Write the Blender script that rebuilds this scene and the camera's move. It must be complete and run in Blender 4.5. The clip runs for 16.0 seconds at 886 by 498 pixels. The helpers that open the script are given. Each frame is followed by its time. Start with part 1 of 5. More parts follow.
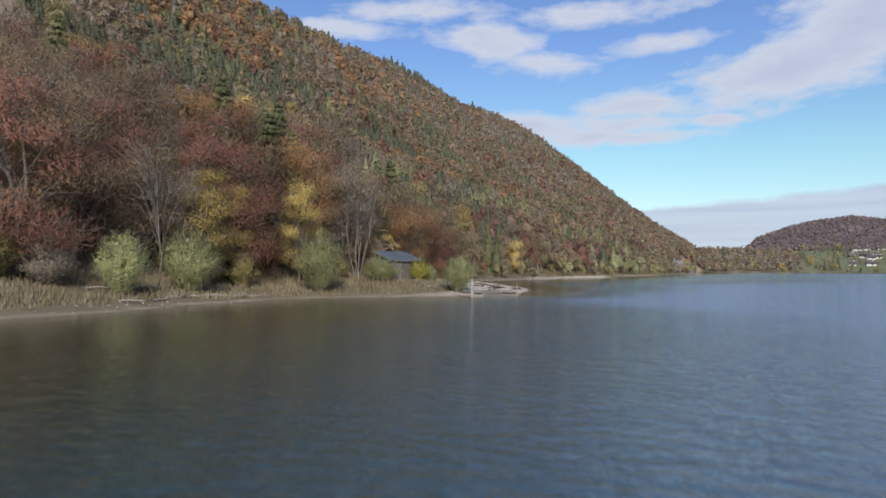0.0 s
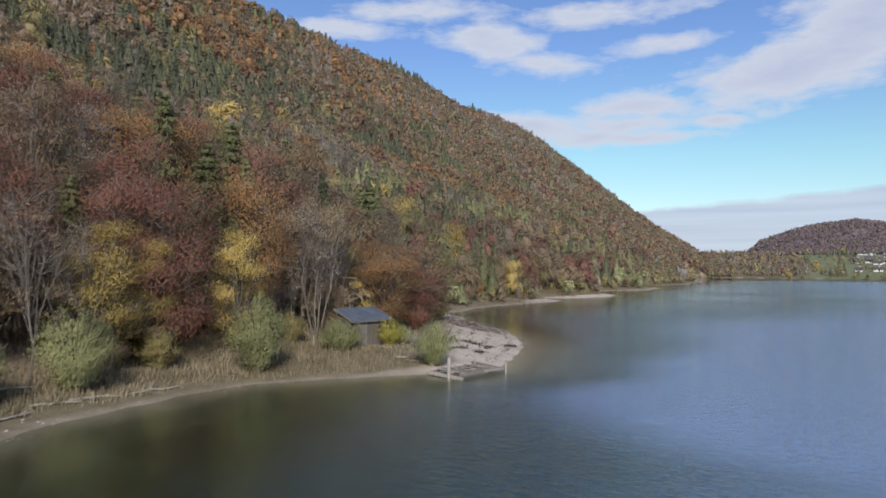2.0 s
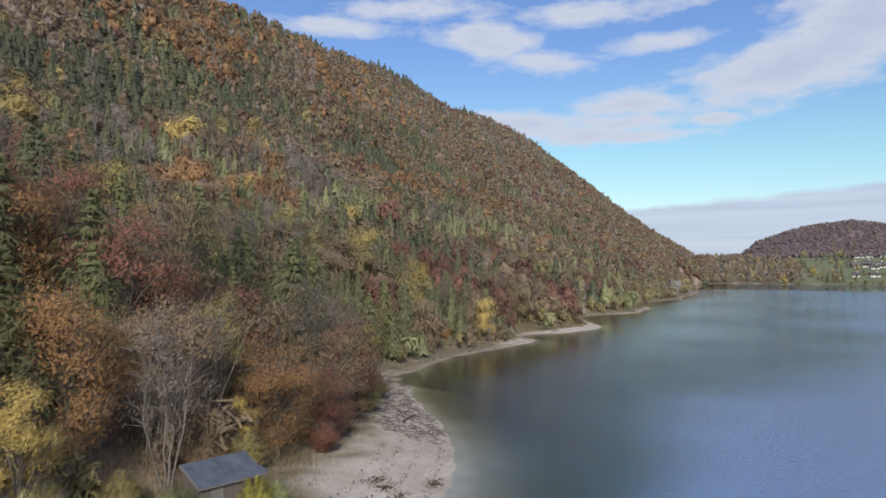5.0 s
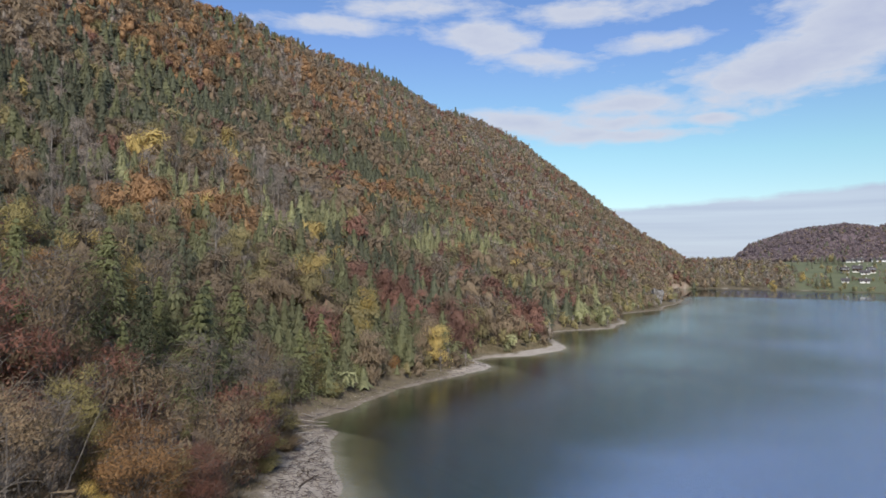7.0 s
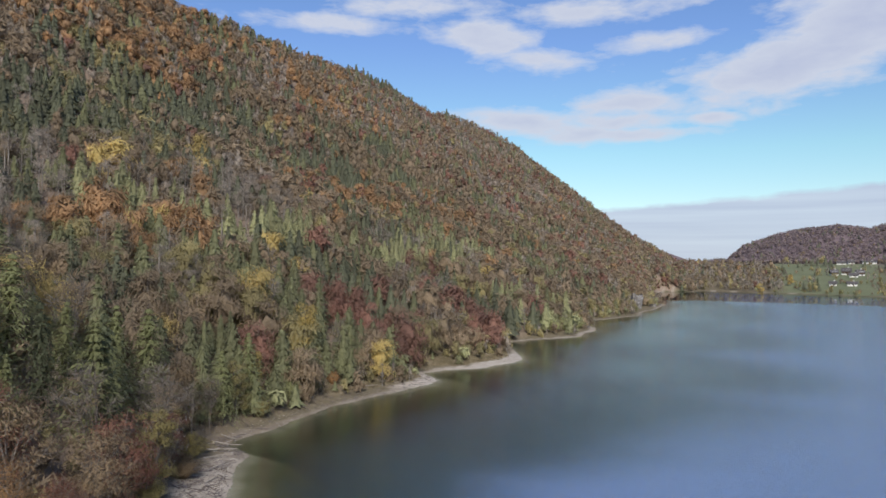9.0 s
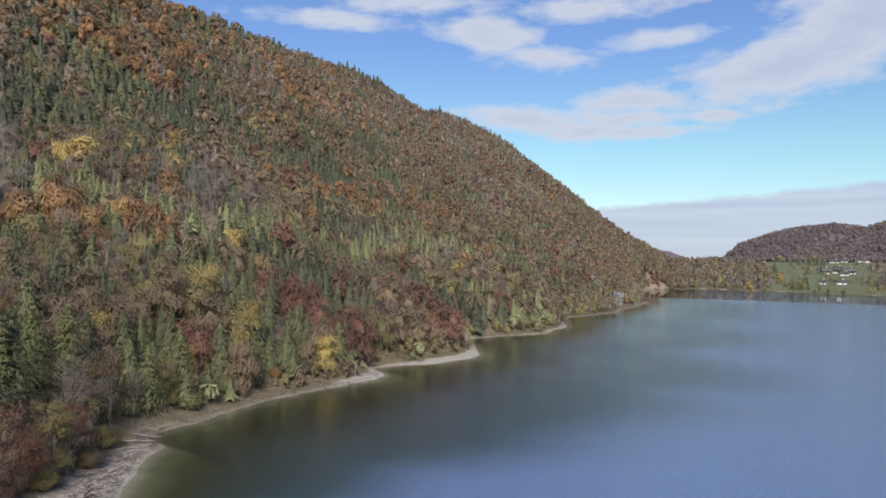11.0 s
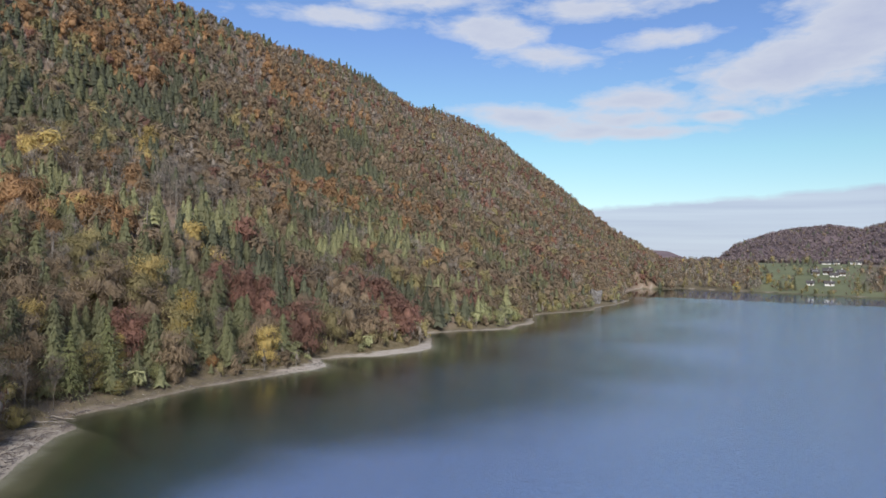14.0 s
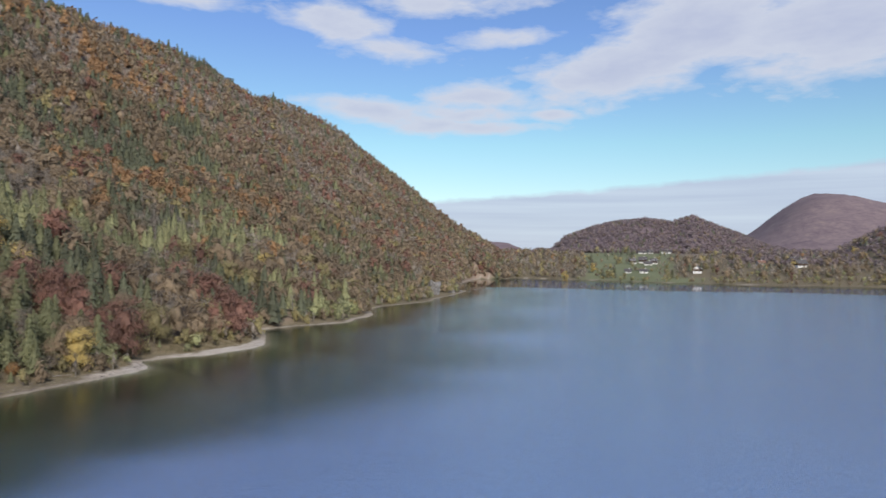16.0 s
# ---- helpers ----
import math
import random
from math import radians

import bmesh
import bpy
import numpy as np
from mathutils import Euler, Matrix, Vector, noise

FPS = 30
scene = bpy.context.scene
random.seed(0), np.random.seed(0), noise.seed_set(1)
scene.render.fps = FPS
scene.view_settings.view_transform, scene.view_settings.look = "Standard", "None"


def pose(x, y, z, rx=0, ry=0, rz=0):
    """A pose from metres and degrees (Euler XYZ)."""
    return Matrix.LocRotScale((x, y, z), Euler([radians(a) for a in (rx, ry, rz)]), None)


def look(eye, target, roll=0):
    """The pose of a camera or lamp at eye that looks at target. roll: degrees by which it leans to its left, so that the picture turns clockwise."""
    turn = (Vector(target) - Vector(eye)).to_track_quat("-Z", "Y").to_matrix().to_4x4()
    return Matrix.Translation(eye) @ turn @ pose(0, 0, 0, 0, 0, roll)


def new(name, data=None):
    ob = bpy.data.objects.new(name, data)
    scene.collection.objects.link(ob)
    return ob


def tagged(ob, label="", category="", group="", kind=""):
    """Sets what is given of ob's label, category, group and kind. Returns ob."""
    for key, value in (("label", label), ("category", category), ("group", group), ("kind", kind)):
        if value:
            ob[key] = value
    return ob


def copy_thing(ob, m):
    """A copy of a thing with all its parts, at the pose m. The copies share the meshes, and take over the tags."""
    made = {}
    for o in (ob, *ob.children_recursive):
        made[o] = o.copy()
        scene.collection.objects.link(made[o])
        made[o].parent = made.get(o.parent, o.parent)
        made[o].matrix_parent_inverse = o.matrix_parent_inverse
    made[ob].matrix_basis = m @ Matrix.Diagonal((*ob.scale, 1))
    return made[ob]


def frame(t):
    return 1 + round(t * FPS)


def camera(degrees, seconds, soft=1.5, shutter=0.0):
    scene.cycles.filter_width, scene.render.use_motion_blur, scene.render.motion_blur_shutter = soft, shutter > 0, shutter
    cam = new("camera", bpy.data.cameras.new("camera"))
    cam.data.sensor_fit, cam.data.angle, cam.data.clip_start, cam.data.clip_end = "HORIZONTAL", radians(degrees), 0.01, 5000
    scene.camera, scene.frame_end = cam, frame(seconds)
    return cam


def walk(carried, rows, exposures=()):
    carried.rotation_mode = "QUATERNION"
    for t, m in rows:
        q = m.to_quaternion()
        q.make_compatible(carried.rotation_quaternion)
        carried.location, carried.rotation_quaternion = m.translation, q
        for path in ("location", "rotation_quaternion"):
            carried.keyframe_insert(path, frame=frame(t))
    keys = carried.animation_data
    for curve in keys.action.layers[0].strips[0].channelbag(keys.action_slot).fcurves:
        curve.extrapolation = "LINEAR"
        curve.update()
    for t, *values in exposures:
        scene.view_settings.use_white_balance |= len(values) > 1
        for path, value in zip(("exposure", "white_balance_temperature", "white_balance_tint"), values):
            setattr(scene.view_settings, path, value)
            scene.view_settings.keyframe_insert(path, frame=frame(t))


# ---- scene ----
cam = camera(65.8, 16.0, shutter=0.5)
PATH = [
    (0, (-5.375, -43.535, 2.114), (-6.24, -41.733, 2.175), 0.1),
    (0.5, (-6.103, -40.918, 3.064), (-6.969, -39.116, 3.126), 0.2),
    (1, (-6.752, -38.231, 4.238), (-7.619, -36.43, 4.301), 0.1),
    (1.5, (-7.518, -35.634, 5.463), (-8.386, -33.833, 5.526), 0.2),
    (2, (-8.3, -32.864, 6.83), (-9.168, -31.064, 6.892), 0.2),
    (2.5, (-9.007, -30.392, 8.083), (-9.876, -28.592, 8.146), 0.3),
    (3, (-9.753, -27.597, 9.499), (-10.621, -25.796, 9.564), 0.1),
    (3.5, (-9.989, -25.115, 10.775), (-10.855, -23.313, 10.839), 0.1),
    (4, (-9.802, -22.548, 12.181), (-10.663, -20.744, 12.245), 0.0),
    (4.2, (-9.686, -21.531, 12.65), (-10.548, -19.727, 12.714), -0.1),
    (6.3, (-4.648, -13.741, 18.478), (-5.501, -11.932, 18.527), 0.3),
    (6.5, (-3.907, -13.225, 18.863), (-4.76, -11.417, 18.917), 0.2),
    (7, (-1.716, -11.765, 20.233), (-2.569, -9.956, 20.286), 0.3),
    (7.5, (0.475, -10.593, 21.419), (-0.377, -8.784, 21.472), 0.3),
    (8, (3.161, -9.666, 22.678), (2.31, -7.857, 22.729), 0.4),
    (8.5, (5.583, -8.607, 23.325), (4.733, -6.797, 23.376), 0.4),
    (9, (8.394, -7.695, 23.459), (7.543, -5.886, 23.509), 0.4),
    (11.5, (21.86, -3.625, 23.481), (21.003, -1.819, 23.521), 0.7),
    (12, (24.492, -2.959, 23.243), (23.632, -1.154, 23.283), 0.8),
    (12.5, (26.919, -2.457, 23.118), (26.055, -0.654, 23.158), 0.9),
    (13, (28.945, -2.011, 22.969), (28.078, -0.209, 23.008), 1.0),
    (13.5, (30.535, -1.58, 22.833), (29.666, 0.221, 22.871), 1.1),
    (14, (32.164, -1.487, 22.773), (31.302, 0.317, 22.809), 1.2),
    (14.5, (33.213, -1.375, 22.793), (32.362, 0.434, 22.827), 1.2),
    (15, (34.486, -1.645, 23.134), (33.774, 0.224, 23.162), 1.1),
    (15.5, (35.09, -1.894, 23.205), (34.533, 0.026, 23.229), 0.8),
    (16, (35.385, -2.032, 23.251), (34.946, -0.081, 23.271), 0.6),
]
walk(cam, [(t, look(eye, target, roll)) for t, eye, target, roll in PATH])

# ---- sky, sun ----
SUN_EL, SUN_AZ = 37.0, 152.0      # height, and way of the compass from +y over +x, in degrees


def math_node(tree, op, a, b=None, c=None, clamp=False):
    n = tree.nodes.new("ShaderNodeMath")
    n.operation, n.use_clamp = op, clamp
    for i, v in enumerate((a, b, c)):
        if v is None:
            continue
        if isinstance(v, (int, float)):
            n.inputs[i].default_value = v
        else:
            tree.links.new(v, n.inputs[i])
    return n.outputs[0]


def ramp(tree, fac, stops, mode="LINEAR"):
    n = tree.nodes.new("ShaderNodeValToRGB")
    n.color_ramp.interpolation = mode
    while len(n.color_ramp.elements) < len(stops):
        n.color_ramp.elements.new(0.5)
    for e, (at, col) in zip(n.color_ramp.elements, stops):
        e.position, e.color = at, (*col, 1) if len(col) == 3 else col
    tree.links.new(fac, n.inputs[0])
    return n.outputs[0]


def mix_colour(tree, fac, a, b, mode="MIX"):
    n = tree.nodes.new("ShaderNodeMix")
    n.data_type, n.blend_type = "RGBA", mode
    for sock, v in ((n.inputs[0], fac), (n.inputs[6], a), (n.inputs[7], b)):
        if isinstance(v, (int, float)):
            sock.default_value = v
        elif isinstance(v, tuple):
            sock.default_value = (*v, 1)
        else:
            tree.links.new(v, sock)
    return n.outputs[2]


def noise_out(tree, vector, scale, detail=4.0, rough=0.55, colour=False, distort=0.0):
    n = tree.nodes.new("ShaderNodeTexNoise")
    n.inputs["Scale"].default_value, n.inputs["Detail"].default_value = scale, detail
    n.inputs["Roughness"].default_value, n.inputs["Distortion"].default_value = rough, distort
    if vector is not None:
        tree.links.new(vector, n.inputs["Vector"])
    return n.outputs["Color" if colour else "Fac"]


world = bpy.data.worlds.new("sky")
scene.world = world
world.use_nodes = True
wt = world.node_tree
wt.nodes.clear()
sky = wt.nodes.new("ShaderNodeTexSky")
sky.sky_type, sky.sun_disc = "NISHITA", False
sky.sun_elevation, sky.sun_rotation = radians(SUN_EL), radians(SUN_AZ)
sky.altitude, sky.air_density, sky.dust_density, sky.ozone_density = 600, 1.0, 0.6, 1.6
where = wt.nodes.new("ShaderNodeTexCoord").outputs["Generated"]
split = wt.nodes.new("ShaderNodeSeparateXYZ")
wt.links.new(where, split.inputs[0])
az = math_node(wt, "MULTIPLY", math_node(wt, "ARCTAN2", split.outputs[0], split.outputs[1]), 57.2958)
el = math_node(wt, "MULTIPLY", math_node(wt, "ARCSINE", split.outputs[2]), 57.2958)
flat = wt.nodes.new("ShaderNodeCombineXYZ")
wt.links.new(math_node(wt, "MULTIPLY", az, 0.055), flat.inputs[0])
wt.links.new(math_node(wt, "MULTIPLY", el, 0.15), flat.inputs[1])
rough_edge = noise_out(wt, flat.outputs[0], 2.2, 7.0, 0.6)
wisps = noise_out(wt, flat.outputs[0], 7.0, 5.0, 0.6, distort=0.4)
# cloud banks: azimuth, height, half width, half height in degrees, lean, weight
CLOUDS = [(2.6, 15.4, 7.5, 2.5, 0.2, 1.2), (8.5, 18.0, 6.5, 3.0, 0.1, 1.2), (17.0, 17.0, 9.0, 3.6, 0.0, 1.15), (-3.5, 11.6, 2.2, 0.6, 0.0, 0.8), (-9.8, 13.2, 4.6, 1.2, 0.0, 1.05),
          (-9.6, 10.6, 6.0, 0.6, 0.0, 0.85), (-10.5, 11.8, 5.0, 0.9, 0.0, 0.8), (-19.0, 11.9, 5.5, 1.1, -0.12, 1.0), (-13.6, 10.7, 4.0, 0.7, 0.0, 0.8), (-7.1, 17.7, 4.6, 0.7, 0.0, 0.85),
          (-21.8, 18.5, 4.2, 1.5, -0.1, 0.9), (-16.8, 16.6, 4.8, 1.1, -0.1, 0.85), (-35.0, 19.3, 6.0, 0.8, 0.0, 0.75), (-28.0, 20.8, 7.0, 0.9, 0.0, 0.8), (-12.4, 20.3, 6.0, 1.1, 0.0, 0.85),
          (-40.0, 28.0, 26.0, 3.5, 0.0, 0.9), (12.0, 29.0, 30.0, 4.0, 0.05, 0.85), (60.0, 16.0, 30.0, 4.0, 0.0, 0.9), (130.0, 20.0, 45.0, 7.0, 0.0, 0.9), (-120.0, 22.0, 45.0, 7.0, 0.0, 0.9)]
bank = None
for ca, ce, hw, hh, lean, weight in CLOUDS:
    da = math_node(wt, "SUBTRACT", az, ca)
    de = math_node(wt, "SUBTRACT", math_node(wt, "SUBTRACT", el, ce), math_node(wt, "MULTIPLY", da, lean))
    q = math_node(wt, "ADD", math_node(wt, "POWER", math_node(wt, "ABSOLUTE", math_node(wt, "DIVIDE", da, hw)), 2.0),
                  math_node(wt, "POWER", math_node(wt, "ABSOLUTE", math_node(wt, "DIVIDE", de, hh)), 2.0))
    one = math_node(wt, "MULTIPLY", math_node(wt, "EXPONENT", math_node(wt, "MULTIPLY", q, -0.7)), weight)
    bank = one if bank is None else math_node(wt, "MAXIMUM", bank, one)
# a low sheet of layered cloud along the horizon, rising to the right
edge = math_node(wt, "ADD", math_node(wt, "MULTIPLY", az, 0.075), 5.75)
edge = math_node(wt, "ADD", edge, math_node(wt, "MULTIPLY", math_node(wt, "SUBTRACT", wisps, 0.5), 0.8))
low = math_node(wt, "MULTIPLY", math_node(wt, "SUBTRACT", edge, el), 2.0, clamp=True)
thick = math_node(wt, "ADD", bank, math_node(wt, "MULTIPLY", math_node(wt, "SUBTRACT", rough_edge, 0.5), 1.5))
thick = math_node(wt, "ADD", thick, math_node(wt, "MULTIPLY", math_node(wt, "SUBTRACT", wisps, 0.5), 0.6))
mask = math_node(wt, "MULTIPLY", math_node(wt, "SUBTRACT", thick, 0.33), 2.3, clamp=True)
mask = math_node(wt, "MULTIPLY", mask, 0.92)
layers = noise_out(wt, None, 1.0, 3.0)
lay = wt.nodes.new("ShaderNodeCombineXYZ")
wt.links.new(math_node(wt, "MULTIPLY", az, 0.03), lay.inputs[0])
wt.links.new(math_node(wt, "MULTIPLY", el, 0.9), lay.inputs[1])
wt.links.new(lay.outputs[0], layers.node.inputs["Vector"])
CLOUD_LIT, CLOUD_SHADE = (5.3, 5.6, 6.3), (4.0, 4.35, 5.6)
cloud = mix_colour(wt, math_node(wt, "MULTIPLY", math_node(wt, "SUBTRACT", thick, 0.45), 1.1, clamp=True), CLOUD_LIT, CLOUD_SHADE)
sheet = mix_colour(wt, math_node(wt, "MULTIPLY", math_node(wt, "SUBTRACT", layers, 0.3), 2.2, clamp=True), (3.6, 4.1, 5.4), (4.8, 5.5, 6.5))
tone = ramp(wt, math_node(wt, "DIVIDE", el, 40.0, clamp=True), [(0.1, (0.95, 1.0, 0.95)), (0.23, (0.92, 1.10, 1.0)), (0.45, (0.86, 0.98, 1.22)), (1.0, (0.85, 1.0, 1.25))])
clear_sky = mix_colour(wt, 1.0, sky.outputs[0], tone, "MULTIPLY")
air = mix_colour(wt, mask, clear_sky, cloud)
air = mix_colour(wt, math_node(wt, "MULTIPLY", low, 0.9), air, sheet)
back_node = wt.nodes.new("ShaderNodeBackground")
back_node.inputs["Strength"].default_value = 0.128
wt.links.new(air, back_node.inputs["Color"])
wt.links.new(back_node.outputs[0], wt.nodes.new("ShaderNodeOutputWorld").inputs[0])

sun = new("sun", bpy.data.lights.new("sun", "SUN"))
sun.data.energy, sun.data.angle, sun.data.color = 5.0, radians(13), (1.0, 0.935, 0.86)
aim = Vector((math.sin(radians(SUN_AZ)) * math.cos(radians(SUN_EL)), math.cos(radians(SUN_AZ)) * math.cos(radians(SUN_EL)), math.sin(radians(SUN_EL))))
sun.matrix_world = look(aim * 100, (0, 0, 0))

# ---- materials ----
def material(name, rough=0.8, metal=0.0, spec=0.3):
    m = bpy.data.materials.new(name)
    m.use_nodes = True
    b = m.node_tree.nodes["Principled BSDF"]
    b.inputs["Roughness"].default_value, b.inputs["Metallic"].default_value, b.inputs["Specular IOR Level"].default_value = rough, metal, spec
    return m, m.node_tree, b


def bumped(tree, b, height, strength, distance):
    n = tree.nodes.new("ShaderNodeBump")
    n.inputs["Strength"].default_value, n.inputs["Distance"].default_value = strength, distance
    tree.links.new(height, n.inputs["Height"])
    tree.links.new(n.outputs[0], b.inputs["Normal"])


def spot(tree):
    return tree.nodes.new("ShaderNodeNewGeometry").outputs["Position"]


def attribute(tree, name):
    n = tree.nodes.new("ShaderNodeAttribute")
    n.attribute_name = name
    return n.outputs["Fac"]


def leaf_material(name, dark, mid, light, per_tree="tint", sheen=0.5, grain=2.6, relief=0.0, speckle=1.0):
    """Foliage: hue by tree, and from leaf to leaf."""
    m, t, b = material(name, 0.75, spec=0.15)
    tree_v = attribute(t, "tint") if per_tree == "tint" else t.nodes.new("ShaderNodeObjectInfo").outputs["Random"]
    leaf_v = t.nodes.new("ShaderNodeNewGeometry").outputs["Random Per Island"]
    v = math_node(t, "ADD", math_node(t, "MULTIPLY", tree_v, 0.74), math_node(t, "MULTIPLY", leaf_v, 0.26))
    c = ramp(t, v, [(0.1, dark), (0.5, mid), (0.9, light)])
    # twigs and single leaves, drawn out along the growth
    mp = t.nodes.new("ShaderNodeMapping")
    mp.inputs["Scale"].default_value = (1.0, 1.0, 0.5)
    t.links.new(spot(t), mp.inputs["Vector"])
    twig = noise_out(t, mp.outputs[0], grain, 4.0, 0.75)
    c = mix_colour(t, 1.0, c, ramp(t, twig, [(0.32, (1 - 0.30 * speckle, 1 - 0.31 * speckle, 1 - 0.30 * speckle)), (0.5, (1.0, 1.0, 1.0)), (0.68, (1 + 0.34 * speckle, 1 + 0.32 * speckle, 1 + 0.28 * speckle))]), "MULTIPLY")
    t.links.new(c, b.inputs["Base Color"])
    if relief:
        bumped(t, b, twig, relief, 0.9)
    thin = t.nodes.new("ShaderNodeBsdfTranslucent")
    t.links.new(c, thin.inputs["Color"])
    mixn = t.nodes.new("ShaderNodeMixShader")
    mixn.inputs[0].default_value = sheen
    t.links.new(b.outputs[0], mixn.inputs[1])
    t.links.new(thin.outputs[0], mixn.inputs[2])
    t.links.new(mixn.outputs[0], t.nodes["Material Output"].inputs[0])
    return m


MID_TONE = {
    "beech_brown": (0.245, 0.184, 0.115), "beech_orange": (0.345, 0.205, 0.096), "beech_red": (0.225, 0.112, 0.080), "maple_yellow": (0.460, 0.355, 0.125),
    "olive": (0.285, 0.245, 0.108), "spruce": (0.118, 0.132, 0.078), "pine": (0.172, 0.182, 0.088), "larch": (0.290, 0.296, 0.150), "bare": (0.305, 0.262, 0.212),
    # last tone: purple-brown far hill woods, paled in the colour for distance haze
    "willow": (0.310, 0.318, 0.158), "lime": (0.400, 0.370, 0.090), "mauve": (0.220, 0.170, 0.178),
}
LEAVES = {k: tuple(tuple(min(c * f, 0.8) for c in col) for f in (0.78, 1.12, 1.50)) for k, col in MID_TONE.items()}
HAZEL = (0.24, 0.225, 0.20)
MUTED = {k: tuple(tuple(1.03 * (0.82 * c + 0.18 * g) for c, g in zip(col, HAZEL)) for col in v) for k, v in LEAVES.items()}
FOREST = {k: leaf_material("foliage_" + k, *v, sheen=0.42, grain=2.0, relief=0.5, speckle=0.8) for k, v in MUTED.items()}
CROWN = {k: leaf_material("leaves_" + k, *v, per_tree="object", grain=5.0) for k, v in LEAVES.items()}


def bark_material(name, dark, light):
    m, t, b = material(name, 0.9, spec=0.15)
    p = spot(t)
    v = noise_out(t, p, 3.0, 6.0, 0.65)
    t.links.new(ramp(t, v, [(0.3, dark), (0.7, light)]), b.inputs["Base Color"])
    bumped(t, b, noise_out(t, p, 14.0, 4.0), 0.6, 0.05)
    return m


BARK = bark_material("bark_grey", (0.085, 0.072, 0.060), (0.225, 0.198, 0.170))
BARK_PALE = bark_material("bark_pale", (0.150, 0.132, 0.112), (0.330, 0.300, 0.262))
BARK_DARK = bark_material("bark_dark", (0.045, 0.034, 0.027), (0.110, 0.085, 0.066))
# ---- shape of the land ----
SHORE_Y = np.array([-400, -60, -19, -15.5, -12, -8, -4, 0, 2.5, 4.5, 6.5, 7.6, 9, 11, 14, 17.4, 22.6, 28.9, 33.8, 39, 42.8, 46, 50, 54, 57, 59.5, 60.5, 62, 71,
                    83, 88, 92.5, 98, 104, 110, 114, 119, 121.5, 127, 129, 134, 139, 144, 152, 158, 164, 180, 190, 200, 204, 216, 222, 234, 242, 254])
SHORE_X = np.array([-60, -33, -35.3, -36.2, -37.1, -37.3, -37, -36, -34, -32, -29.7, -28.5, -27.3, -26.2, -26.2, -26.6, -27.8, -29.9, -32.2, -35.6, -37.8, -41, -44, -47, -48.4, -49.6, -54.4, -55.5, -55.4,
                    -56.6, -57, -56, -55.4, -53.8, -53.2, -52, -52.6, -54.2, -60, -58.5, -56.7, -51, -49.8, -47.4, -47.2, -50, -58, -65, -61.5, -60, -51, -48, -50, -48.3, -50])
SHORE_Y = np.concatenate([SHORE_Y, [260, 285, 295, 339, 353, 371, 385, 443, 450, 458, 475, 541, 600, 680, 694, 703, 710, 720, 727, 760, 6000]])
SHORE_X = np.concatenate([SHORE_X, [-53, -60.5, -60, -47, -50, -50, -48, -49, -49.5, -55, -63, -73.5, -80, -84, -82, -64, -52, -52, -75, -85, -85]])
BASE_Y = np.array([-400, -60, -20, 0, 8, 16, 30, 45, 60, 85, 110, 130, 160, 190, 225, 300, 6000])
BASE_X = np.array([-66, -41, -42.5, -42.5, -41, -41, -42, -49, -58, -60.5, -59, -62, -55, -65, -58, -63, -64])
FAR_X = np.array([-200, -80, -43, -10, 20, 35, 75, 116, 160, 230, 283, 400, 800, 3000])
FAR_Y = np.array([745, 742, 737, 723, 712, 704, 680, 664, 654, 650, 650, 640, 590, 200])
MID = (35.0, -2.0)
SLOPE_S = np.array([-60, 0, 6, 16, 40, 70, 105, 140, 180, 230, 292, 305, 420, 2000])
SLOPE_A = np.array([0, 0, 1.6, 6.5, 16, 28.5, 46, 63, 88, 130, 196, 200, 200, 170])
SLOPE_B = np.array([0, 0, 4, 11, 27, 47, 72, 98, 130, 172, 206, 207, 200, 160])


def smooth(a, b, v):
    u = np.clip((v - a) / (b - a), 0, 1)
    return u * u * (3 - 2 * u)


def wobble(x, y, size, seed=0):
    """Cheap smooth unevenness between -1 and 1."""
    u, v = x / size + seed * 1.7, y / size - seed * 2.3
    return (np.sin(u * 1.9 + 1.3 * np.sin(v * 1.1 + seed)) * np.cos(v * 2.3 + 1.1 * np.sin(u * 0.9 + 2 * seed))
            + 0.5 * np.sin(u * 4.1 + v * 3.3 + seed) * np.cos(v * 4.7 - u * 1.3)) / 1.5


def shore_gap(x, y):
    """Metres inland of the waterline; negative out in the lake."""
    side = np.interp(y, SHORE_Y, SHORE_X) + 0.35 * wobble(x * 0, y, 2.2, 3) - x
    far = y - np.interp(x, FAR_X, FAR_Y) - 3 * wobble(x, y * 0, 40, 5)
    return np.maximum(np.where(x < 400, side, -1e3), far)


